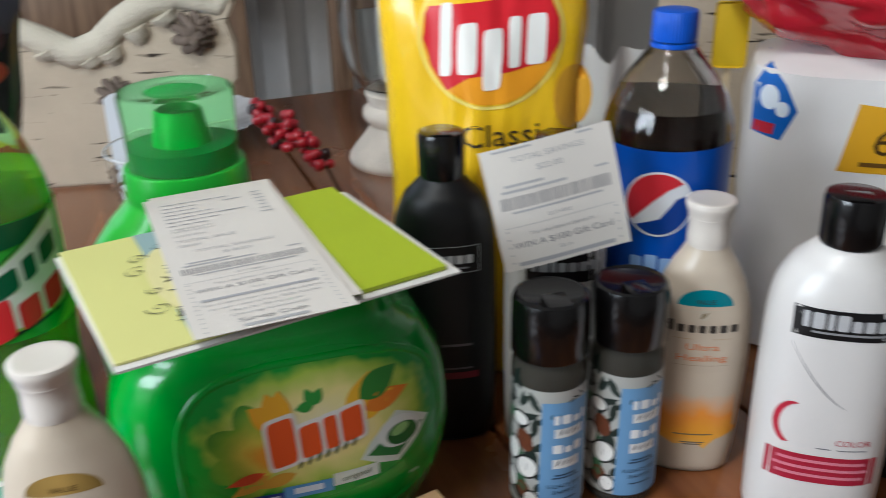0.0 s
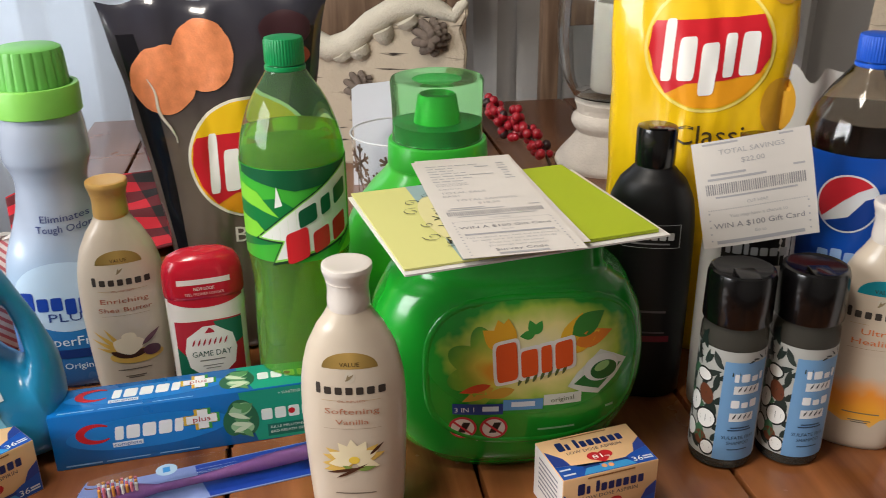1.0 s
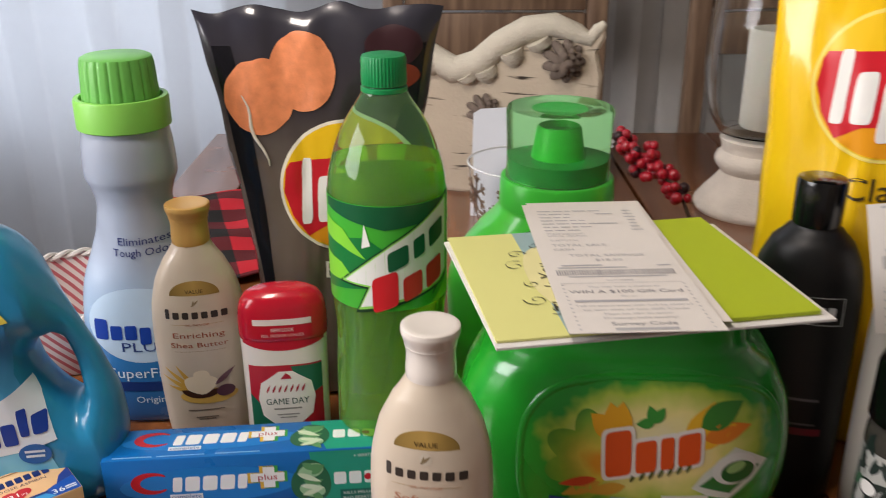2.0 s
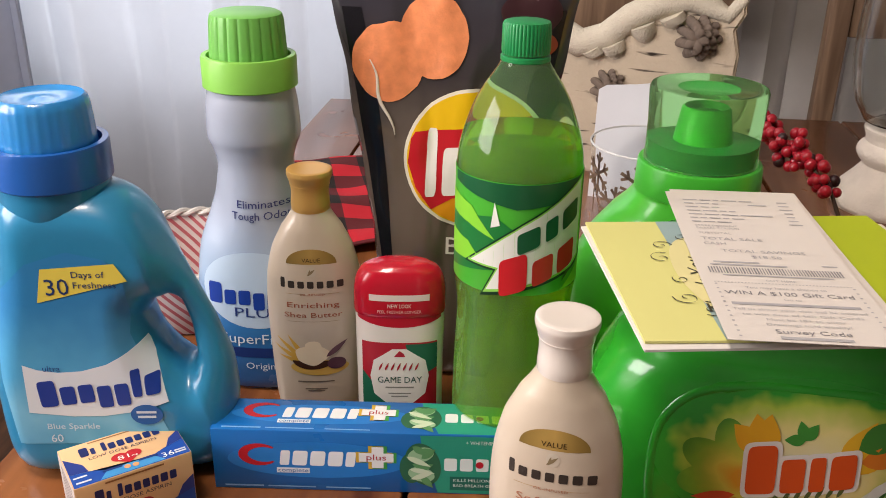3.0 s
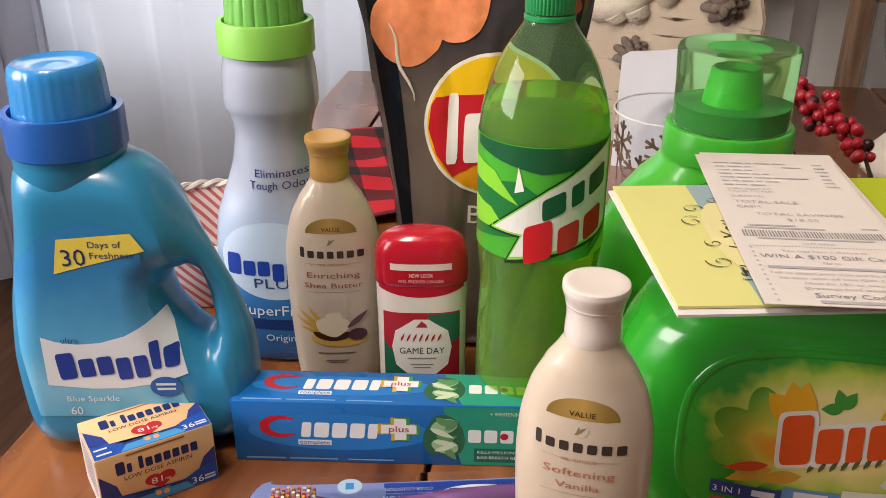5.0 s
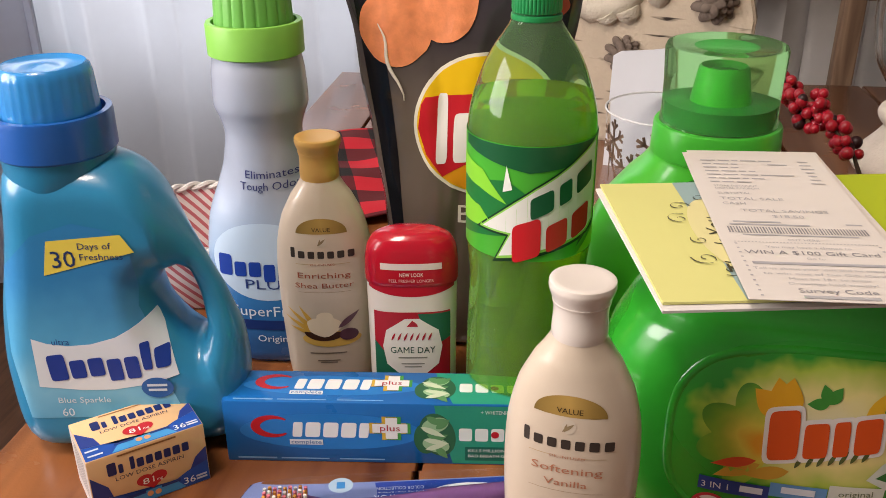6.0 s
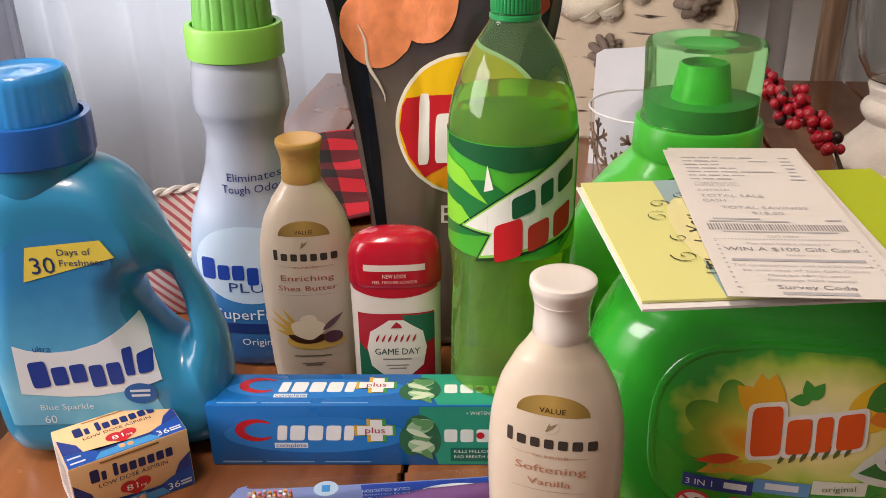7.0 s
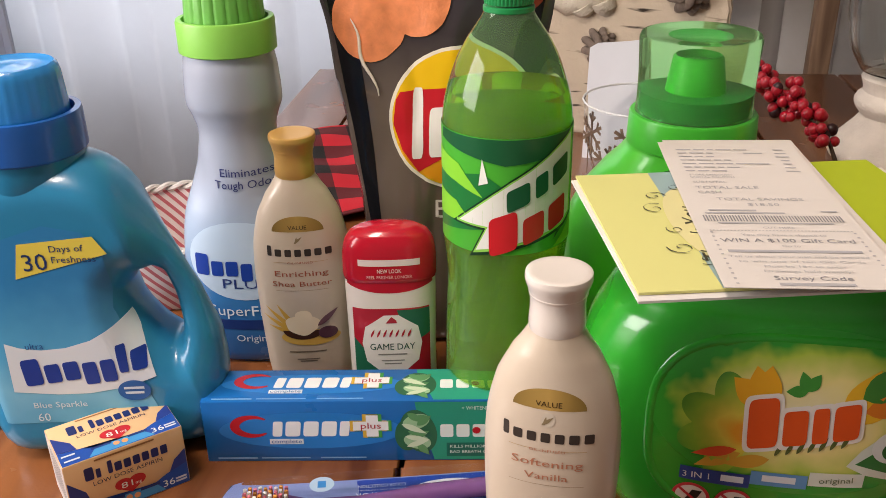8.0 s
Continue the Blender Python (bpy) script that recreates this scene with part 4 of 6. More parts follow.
plus = thing("softener_bottle", -0.470, 0.518, ZT, 26, "silver to blue softener bottle with a waisted neck and lime cap", "bottle")
SILVERB = ramp_mat("silver_blue_sleeve", [(0, "24578f"), (0.26, "3478b4"), (0.42, "a3bcd6"), (0.62, "a7b2c4"), (1, "a9b1c0")], 0.0, 0.24, 0.25)
SILVERB.node_tree.nodes["Principled BSDF"].inputs["Coat Weight"].default_value = 0.4
pbm = loft([(0, 0.044, 0.028, 2.5), (0.004, 0.050, 0.032, 2.5), (0.03, 0.0535, 0.034, 2.4), (0.08, 0.0535, 0.034, 2.3), (0.12, 0.049, 0.033, 2.2), (0.15, 0.041, 0.031, 2), (0.172, 0.033, 0.029, 2), (0.186, 0.0298, 0.0288, 2), (0.198, 0.0325, 0.031, 2), (0.206, 0.0355, 0.0335, 2), (0.23, 0.0345, 0.034, 2), (0.243, 0.0325, 0.0325, 2)], 64)
for v in pbm.verts:
    for sx in (-1, 1):
        g = math.exp(-((v.co.z - 0.152) / 0.026) ** 2 - ((v.co.x - sx * 0.036) / 0.017) ** 2)
        v.co.y *= 1 - 0.34 * g
        v.co.x *= 1 - 0.10 * g
pls = on_front(pbm)
FINE[pls] = (0.004, 0.8)
part("body", pbm, SILVERB, plus)
plus.scale = (0.96, 0.96, 0.988)
LIME = mat("lime_plastic", "88cc58", 0.38, sub=0.15)
LIME2 = mat("lime_cap", "76c45c", 0.38, sub=0.15, trans=0.15)
part("collar", lathe([(0.242, 0.0335), (0.243, 0.0352), (0.263, 0.0352), (0.265, 0.0345), (0.265, 0.031), (0.257, 0.0305)], 64), LIME, plus)
part("cap", fluted([(0.255, 0.0285, 0.2), (0.262, 0.0288, 1), (0.289, 0.0272, 1), (0.2935, 0.026, 0.3), (0.295, 0.023, 0)], 20, 0.0012, 6), LIME2, plus, "ribbed lime cap")
writing(plus, pls, "Eliminates", 0.009, 0.1565, 0.0085, ink("26306e"), wide=0.037)
writing(plus, pls, "Tough Odors", 0.009, 0.1475, 0.0085, ink("26306e"), wide=0.046)
decal(plus, pls, [oval(0.0, 0.09, 0.043, 0.032)], mat("pale_print", "b9cfe2", 0.3), 0.0003, "label_cloud")
decal(plus, pls, word(0.0, 0.0875, 0.076, 0.0175, "RHHggLr", 0.05, 0.14, 2), ink("1c3f9a"), 0.0007, "brand_mark")
writing(plus, pls, "PLUS", 0.001, 0.068, 0.0115, ink("2a3f7c"), wide=0.036)
writing(plus, pls, "SuperFresh", 0.002, 0.0445, 0.0125, ink("dbe6ee"), wide=0.064)
decal(plus, pls, [rect(-0.006, 0.0365, 0.05, 0.0085)], ink("1a3470"), 0.0006, "dark_band")
decal(plus, pls, [petal(0.014, 0.033, 0.016, 0.004, 40), petal(0.016, 0.035, 0.014, 0.003, 5)], ink("7cc242"), 0.0009, "leaf")
writing(plus, pls, "Original", 0.004, 0.0215, 0.0085, ink("cfe0ea"), wide=0.03)


# ---- green laundry tub and jug ----
GREEN = mat("green_plastic", "1d9a2a", 0.22, var=0.03, sub=0.0, coat=0.5)
tub = thing("detergent_tub", -0.089, 0.504, ZT, 17, "glossy green rounded tub of laundry capsules", "tub")
tbm = loft([(0, 0.055, 0.040, 2.6), (0.003, 0.064, 0.046, 2.6), (0.018, 0.083, 0.056, 2.5), (0.05, 0.0995, 0.0625, 2.5), (0.085, 0.1035, 0.064, 2.6), (0.12, 0.0985, 0.061, 2.8), (0.143, 0.087, 0.055, 3), (0.153, 0.075, 0.050, 3.2), (0.157, 0.0715, 0.0475, 3.2), (0.160, 0.0705, 0.0465, 3.2), (0.178, 0.0695, 0.0455, 3.2)], 96)
ts = on_front(tbm)
part("body", tbm, GREEN, tub)
part("lid", loft([(0.1775, 0.0715, 0.0475, 3.2), (0.179, 0.0725, 0.0485, 3.2), (0.196, 0.0720, 0.0480, 3.2), (0.1995, 0.070, 0.046, 3.2), (0.2005, 0.066, 0.042, 3.2)], 96, 1), GREEN, tub)
_ts = ts
ts = lambda x, z, off: _ts(x * 1.05 + 0.012, 0.012 + z * 1.06, off)
FINE[ts] = (0.004, 0.5)
PALEY = radial_mat("label_glow", 0.014, 0.106, 0.082, 0.049, [(0.2, "f8f2d0"), (0.6, "f4e794"), (0.88, "b4d048"), (1.0, "1d9a2a")])
decal(tub, ts, [oval(0.002, 0.088, 0.074, 0.044, n=48)], PALEY, 0.0004, "label", "yellow green printed label")
PETALG = radial_mat("green_petal_print", -0.016, 0.0955, 0.044, 0.044, [(0.25, "f0a62c"), (0.45, "e8d850"), (0.75, "86ba34"), (1.0, "2f8a26")])
decal(tub, ts, [oval(-0.027 + 0.0155 * math.cos(radians(d)), 0.079 + 0.0155 * math.sin(radians(d)), 0.0160, w, rot=d) for d, w in ((108, 0.0088), (155, 0.0100), (200, 0.0095), (246, 0.0080))], PETALG, 0.0006, "green_petal")
decal(tub, ts, [petal(-0.028, 0.068, 0.022, 0.0030, 196)], ink("e2552a"), 0.0012, "orange_petal")
decal(tub, ts, [petal(-0.018, 0.094, 0.020, 0.0065, d) for d in (140, 105, 85)], ink("f2b324"), 0.0011, "yellow_petal")
decal(tub, ts, [petal(0.020, 0.090, 0.028, 0.007, d) for d in (62, 42, 25)], ink("f3bf2e"), 0.0008, "yellow_petal")
decal(tub, ts, [petal(0.028, 0.094, 0.027, 0.006, 14)], ink("e8862a"), 0.0009, "orange_petal")
decal(tub, ts, [petal(0.026, 0.101, 0.026, 0.0075, 30)], ink("3f8a34"), 0.0010, "green_leaf")
decal(tub, ts, [petal(0.001, 0.103, 0.010, 0.003, d) for d in (110, 60, 185)], ink("3f9a3a"), 0.0009, "sprig")
decal(tub, ts, [petal(-0.026, 0.066, 0.024, 0.004, 208), petal(-0.012, 0.064, 0.022, 0.004, 195)], ink("d8a63a"), 0.0007, "yellow_petal")
decal(tub, ts, word(0.001, 0.0880, 0.052, 0.027, "RriH", 0.16, 0.12, 12, 0.0022), ink("f4f0e8"), 0.0012, "brand_edge")
decal(tub, ts, word(0.001, 0.0880, 0.052, 0.027, "RriH", 0.16, 0.12, 12), ink("ea5a1e"), 0.0018, "brand_mark")
decal(tub, ts, [petal(-0.010 + 0.005 * i, 0.0665 + 0.0012 * i, 0.009, 0.0011, 68) for i in range(7)], ink("5c6a34"), 0.0012, "script_stroke")
decal(tub, ts, [[(0.024, 0.0635), (0.030, 0.073), (0.046, 0.088), (0.056, 0.083), (0.066, 0.0765), (0.058, 0.065), (0.046, 0.0545), (0.034, 0.058)]], ink("dfe8da"), 0.0012, "capsule_film")
decal(tub, ts, [[(0.028, 0.0648), (0.044, 0.078), (0.062, 0.0745), (0.046, 0.0585)]], ink("2e7d33"), 0.0014, "capsule")
decal(tub, ts, [oval(0.047, 0.0745, 0.0125, 0.0100)], ink("e9eee6"), 0.0016, "capsule_swirl")
decal(tub, ts, [oval(0.0490, 0.0725, 0.0095, 0.0070)], ink("1f6a2c"), 0.0018, "capsule_heart")
decal(tub, ts, [oval(0.0475, 0.0755, 0.0055, 0.0032, rot=20)], ink("9cca7c"), 0.0020, "capsule_glint")
decal(tub, ts, [rect(-0.0365, 0.049, 0.034, 0.0085)], ink("20418e"), 0.0012, "blue_tab")
decal(tub, ts, [rect(-0.006, 0.052, 0.027, 0.0085)], ink("5f9bd0"), 0.0012, "sky_tab")
decal(tub, ts, [rect(0.021, 0.0545, 0.026, 0.0085)], ink("dfe6d8"), 0.0012, "white_tab")
writing(tub, ts, "3 IN 1", -0.045, 0.0468, 0.0055, ink("eef2f4"), 0.0016, wide=0.013, deg=3)
bars(tub, ts, [(-0.028, 0.0495, 0.011, 0.004), (-0.006, 0.0525, 0.016, 0.004)], ink("dfe8f0"), 0.0016)
writing(tub, ts, "original", 0.021, 0.0528, 0.005, ink("6a7a5a"), 0.0016, wide=0.016, deg=4)
for x in (-0.0465, -0.0255):
    decal(tub, ts, [oval(x, 0.033, 0.0095, 0.0095)], ink("c8303a"), 0.0007, "warning_ring")
    decal(tub, ts, [oval(x, 0.033, 0.0078, 0.0078)], ink("e6dcd4"), 0.0010, "warning_ground")
    decal(tub, ts, [rect(x + 0.001, 0.0335, 0.005, 0.009, 0.4)], ink("201c1c"), 0.0012, "warning_mark")
    decal(tub, ts, [turned(rect(x, 0.033, 0.016, 0.0016), x, 0.033, -40)], ink("c8303a"), 0.0014, "warning_bar")
bars(tub, ts, [(0.018, 0.030, 0.026, 0.0016), (0.0, 0.021, 0.03, 0.0016), (-0.028, 0.0225, 0.018, 0.0022), (0.056, 0.041, 0.006, 0.002)], ink("8fc490"))

RIM = [(0.002 + 0.073 * math.copysign(abs(math.cos(a)) ** 0.66, math.cos(a)), 0.074 + 0.053 * math.copysign(abs(math.sin(a)) ** 0.66, math.sin(a)) - 0.006 * max(0, math.sin(a)) * abs(math.sin(a)) * math.cos(a) ** 8) for a in (0.03 + i * math.pi / 72 for i in range(145))]
part("label_rim", tube([ts(a, b, -0.0031) for a, b in RIM], 0.0040, 16, (0, 1, 0)), GREEN, tub, "raised moulded rim round the label", 80)

JUGG = mat("jug_green", "45c23a", 0.3, var=0.03, coat=0.3)
jug = thing("detergent_jug", -0.174, 0.648, ZT, 17, "green laundry detergent jug with a clear measuring cap", "jug")
part("body", loft([(0, 0.070, 0.045, 2.6), (0.005, 0.078, 0.05, 2.6), (0.09, 0.084, 0.053, 2.5), (0.118, 0.083, 0.053, 2.3), (0.140, 0.073, 0.051, 2.1), (0.158, 0.059, 0.048, 2), (0.171, 0.0465, 0.044, 2), (0.177, 0.0435, 0.0435, 2)], 72), JUGG, jug)
part("collar", lathe([(0.175, 0.0425), (0.176, 0.0442), (0.196, 0.0434), (0.1975, 0.0425), (0.1975, 0.037)], 72), mat("collar_green", "3fbb3c", 0.3), jug)
part("spout", lathe([(0.195, 0.022), (0.212, 0.0195), (0.235, 0.0160), (0.2365, 0.0145), (0.232, 0.0125)], 48), mat("spout_green", "22b13a", 0.35, sub=0.2), jug)
part("soap_ring", lathe([(0.1976, 0.0365), (0.2060, 0.0368), (0.2120, 0.0372), (0.2122, 0.0215)], 64), mat("dark_green_gel", (0.012, 0.25, 0.08), 0.12), jug)
capb = lathe([(0.1977, 0.0400), (0.206, 0.0390), (0.225, 0.0392), (0.248, 0.0403), (0.2505, 0.0392), (0.251, 0.037), (0.2494, 0.033)], 72)
part("cap", capb, mat("clear_green", (0.44, 0.88, 0.40), 0.09, trans=0.92, ior=1.05, bump=0, var=0.02), jug, "clear green measuring cap")
part("cap_dimple", lathe([(0.2488, 0.017), (0.2489, 0.021), (0.2491, 0.0212), (0.2492, 0.019)], 48), mat("green_gel", (0.03, 0.42, 0.12), 0.2), jug)


# ---- boxes ----
CARTON = mat("blue_carton", "0b69b6", 0.28, var=0.04, coat=0.3)
cx, cl, ch, cd = Vector((-0.4075, 0.381, ZT)), 0.215, 0.0475, 0.037
crest = thing("toothpaste_carton", cx.x, cx.y, ZT, 27.5, "blue toothpaste carton with red, white and green print", "carton")
part("carton", box(0, cl, 0, cd, 0, ch, 0.0008), CARTON, crest)
for face, hh, nm in ((on_plane((0, 0, 0), (1, 0, 0), (0, 0, 1)), ch, "front"), (on_plane((0, 0, ch), (1, 0, 0), (0, 1, 0)), cd, "top")):
    c = hh / 2
    GT = ink("1f9a80") if nm == "front" else ink("22a184")
    decal(crest, face, [[(0.150, 0.001), (0.2145, 0.001), (0.2145, hh - 0.001), (0.138, hh - 0.001), (0.141, c), (0.147, c * 0.5)]], GT, 0.0003, "mint_panel", step=0)
    decal(crest, face, [oval(0.07, c + 0.001, 0.06, hh * 0.30)], ink("1f7fd0"), 0.0003, "glow_print", step=0)
    decal(crest, face, crescent(0.031, c + 0.0045, 0.0135, 0.0088, 40, 320, 0.0062), ink("c8202c"), 0.0005, "red_crescent", step=0)
    decal(crest, face, word(0.0705, c + 0.0050, 0.050, 0.0170, "irrri", 0.12, 0.12), ink("f0f3f6"), 0.0005, "brand_mark", step=0)
    decal(crest, face, [rect(0.0535, c - 0.0075, 0.022, 0.0042)], ink("e4ecf4"), 0.0005, "name_patch", step=0)
    writing(crest, face, "complete", 0.0535, c - 0.0088, 0.0046, ink("2a6ab0"), 0.0008, wide=0.02)
    for dx, col in ((-0.0015, "d8b040"), (0.0015, "3fa24c")):
        decal(crest, face, [rect(0.109 + dx, c + 0.0045, 0.024, 0.0085), rect(0.110 + dx, c + 0.0045, 0.0095, 0.0185)], ink(col), 0.0005 + abs(dx) * 0.1, "cross_edge", step=0)
    decal(crest, face, [rect(0.109, c + 0.0045, 0.023, 0.007), rect(0.110, c + 0.0045, 0.0078, 0.0168)], ink("f1f2f2"), 0.0008, "white_cross", step=0)
    writing(crest, face, "plus", 0.109, c + 0.0025, 0.0068, ink("b02a3a"), 0.0011, wide=0.013)
    decal(crest, face, [oval(0.140, c, 0.0115, hh * 0.36, rot=15), oval(0.1325, c - 0.003, 0.008, hh * 0.26)], ink("2f6a4a"), 0.0005, "mint_swirl", step=0)
    decal(crest, face, [oval(0.1385, c + hh * 0.16, 0.009, hh * 0.12, rot=20), oval(0.139, c - hh * 0.17, 0.009, hh * 0.12, rot=-15)], ink("9cc79a"), 0.0008, "mint_leaf", step=0)
    decal(crest, face, [petal(0.129, c + 0.006, 0.018, 0.0022, -25), petal(0.131, c - 0.004, 0.017, 0.002, -10), petal(0.132, c - 0.012, 0.016, 0.002, 20)], ink("d2e2c4"), 0.0011, "mint_glint", step=0)
    decal(crest, face, [petal(0.133 + 0.003 * (i % 3), c + hh * (0.30 - 0.1 * i), 0.012, 0.0026, (-35, 10, 40, -10, 25, -50)[i]) for i in range(6)], ink("5f9a64"), 0.0010, "mint_leaf", step=0)
    decal(crest, face, word(0.174, c + 0.0025, 0.040, 0.0145, "rrrr", 0.0, 0.14), ink("e9f1ee"), 0.0005, "brand_mark", step=0)
    decal(crest, face, [oval(0.1775, c + 0.0006, 0.0026, 0.0026)], ink("c8202c"), 0.0009, "red_dot", step=0)
    bars(crest, face, [(0.02, 0.003, 0.026, 0.0013), (0.052, 0.003, 0.032, 0.001), (0.09, 0.003, 0.03, 0.001)], ink("7fb0de"), 0.0004)
fr = on_plane((0, 0, 0), (1, 0, 0), (0, 0, 1))
decal(crest, fr, [rect(0.180, 0.009, 0.044, 0.011)], ink("0d6a5c"), 0.0005, "claim_panel", step=0)
writing(crest, fr, "KILLS MILLIONS", 0.160, 0.0105, 0.0033, ink("e4efe9"), 0.0008, "LEFT", wide=0.026)
writing(crest, fr, "BAD BREATH GERMS", 0.160, 0.0062, 0.0033, ink("e4efe9"), 0.0008, "LEFT", wide=0.032)
writing(crest, fr, "+ WHITENING", 0.168, 0.0405, 0.004, ink("e4efe9"), 0.0008, "LEFT", wide=0.021)

ASP = mat("cream_carton", "e8bd8c", 0.45, var=0.04)


def aspirin(x, y, yaw, label):
    o = thing("aspirin_carton", x, y, ZT, yaw, label, "carton", "aspirin cartons")
    w, d, h = 0.072, 0.0455, 0.0430
    part("carton", box(-w / 2, w / 2, -d / 2, d / 2, 0, h, 0.0006), ASP, o)
    sd = on_plane((-w / 2, d / 2, 0), (0, -1, 0), (0, 0, 1))
    decal(o, sd, [rect(d / 2, h / 2, d - 0.001, h - 0.001)], ink("d9d3cf"), 0.0003, "end_print", step=0)
    bars(o, sd, [(d / 2, 0.036 - 0.004 * i, 0.03, 0.0015) for i in range(7)], ink("6f6c78"), 0.0005)
    for f, hh in ((on_plane((-w / 2, -d / 2, 0), (1, 0, 0), (0, 0, 1)), h), (on_plane((-w / 2, -d / 2, h), (1, 0, 0), (0, 1, 0)), d)):
        k = hh / 0.0455
        decal(o, f, [[(0.0005, 0.0005), (w - 0.0005, 0.0005), (w - 0.0005, 0.017 * k), (0.058, 0.013 * k), (0.050, 0.009 * k), (0.022, 0.009 * k), (0.014, 0.013 * k), (0.0005, 0.015 * k)]], ink("1d4fa8"), 0.0003, "blue_band", step=0)
        decal(o, f, [[(0.0005, 0.015 * k), (0.012, 0.0135 * k), (0.010, 0.022 * k), (0.0005, 0.033 * k)], [(w - 0.0005, 0.017 * k), (0.060, 0.0135 * k), (0.064, 0.022 * k), (w - 0.0005, 0.028 * k)]], ink("2a3f8c"), 0.0005, "blue_corner", step=0)
        decal(o, f, [[(0.016, 0.001), (0.056, 0.001), (0.05, 0.009 * k), (0.022, 0.009 * k)]], ink("3f97d2"), 0.0005, "sky_band", step=0)
        bars(o, f, [(0.036, 0.043 * k, 0.036, 0.0012)], ink("9a6a3c"), 0.0004)
        decal(o, f, word(0.036, 0.0345 * k, 0.050, 0.0098 * k, "Ri LrrrrHr", 0, 0.18), ink("1c2a66"), 0.0005, "brand_mark", step=0)
        writing(o, f, "LOW DOSE ASPIRIN", 0.036, 0.0245 * k, 0.0042, ink("3a3048"), 0.0005, wide=0.042)
        decal(o, f, [oval(0.0318, 0.0178 * k, 0.0052, 0.0042 * k), oval(0.0402, 0.0178 * k, 0.0052, 0.0042 * k), [(0.0272, 0.016 * k), (0.036, 0.0095 * k), (0.0448, 0.016 * k), (0.036, 0.019 * k)]], ink("c2242c"), 0.0007, "red_heart", step=0)
        writing(o, f, "81", 0.0345, 0.0145 * k, 0.0062, ink("f0ebe6"), 0.0010, wide=0.007)
        writing(o, f, "mg", 0.0405, 0.0145 * k, 0.0032, ink("f0ebe6"), 0.0010)
        decal(o, f, [oval(0.0335, 0.006 * k, 0.002, 0.002), oval(0.0385, 0.0055 * k, 0.002, 0.002)], ink("e8a06a"), 0.0008, "tablet", step=0)
        bars(o, f, [(0.025, 0.0085 * k, 0.012, 0.0022), (0.047, 0.0085 * k, 0.012, 0.0022)], ink("1d3a7c"), 0.0008)
        writing(o, f, "36", 0.0585, 0.003 * k, 0.0072, ink("eef0f2"), 0.0007, wide=0.0075)
        bars(o, f, [(0.0665, 0.0065 * k, 0.007, 0.0014), (0.0665, 0.0042 * k, 0.007, 0.0014), (0.006, 0.010 * k, 0.008, 0.0016), (0.007, 0.0045 * k, 0.009, 0.0016)], ink("cfd6e4"), 0.0007)
    return o


aspirin(-0.442, 0.340, 62, "small cream and blue aspirin carton beside the softener jug")
aspirin(-0.0115, 0.434, 32, "small cream and blue aspirin carton before the green tub")

# toothbrush in its blister card
tb = thing("toothbrush_pack", -0.278, 0.402, ZT, 33, "purple toothbrush in a clear blister on a blue card", "toothbrush")
part("backing_card", box(-0.105, 0.105, -0.019, 0.019, 0.0, 0.0012, 0.0004), mat("card_white", "7d8dbe", 0.4), tb)
tp = on_plane((0, 0, 0.0012), (1, 0, 0), (0, 1, 0))
decal(tb, tp, [[(-0.015, -0.018), (0.104, -0.018), (0.104, 0.018), (-0.022, 0.018)]], ink("1c3f9c"), 0.0003, "blue_print", step=0)
decal(tb, tp, [oval(0.037, 0.009, 0.024, 0.0062)], ink("e4e8f0"), 0.0006, "brand_oval", step=0)
decal(tb, tp, word(0.037, 0.009, 0.036, 0.0080, "RirL R", 0, 0.22), ink("1c3f9c"), 0.0009, "brand_mark", step=0)
up = on_plane((0, 0, 0.0012), (-1, 0, 0), (0, -1, 0))
writing(tb, up, "INDICATOR", 0.006, -0.0105, 0.0068, ink("eef0f4"), 0.0006, wide=0.033)
writing(tb, up, "COLOR COLLECTION", 0.006, -0.0145, 0.003, ink("cfd8ec"), 0.0006, wide=0.030)
br = part("toothbrush", tube([(-0.088, -0.004, 0.009), (-0.065, -0.004, 0.0085), (-0.05, -0.004, 0.0075), (-0.02, -0.003, 0.007), (0.02, -0.002, 0.008), (0.07, 0.0, 0.0085), (0.095, 0.0, 0.008)], [0.004, 0.0062, 0.0032, 0.003, 0.0052, 0.0058, 0.004], 12), mat("purple_plastic", "8f5f9e", 0.25, trans=0.2), tb)
for i in range(9):
    for k in range(3):
        part("bristle_tuft", tube([(-0.0885 + i * 0.0031, -0.0072 + k * 0.0032, 0.011), (-0.0885 + i * 0.0031, -0.0076 + k * 0.0036, 0.0185 + 0.001 * (i % 2))], 0.0012, 6), ink(("d8923a", "cf6f7c", "e6e2d8")[(i + k) % 3], 0.7), br)
hb = loft([(0.0014, 0.11, 0.0125, 3), (0.010, 0.105, 0.0115, 3), (0.0195, 0.098, 0.009, 3), (0.0205, 0.09, 0.006, 3)], 48, 1, True, False)
part("blister", hb, mat("blister_film", (0.95, 0.95, 0.97), 0.06, trans=1.0, ior=1.06, bump=0, var=0.0), tb, "clear plastic blister")
decal(tb, lambda x, z, off: Vector((x, z, 0.0208 + off)), [oval(-0.042, -0.003, 0.0075, 0.0068)], ink("9fb9d0"), 0.0002, "round_sticker", step=0)
decal(tb, lambda x, z, off: Vector((x, z, 0.0208 + off)), [rect(-0.042, -0.003, 0.005, 0.006)], ink("2f7fc0"), 0.0004, "sticker_mark", step=0)


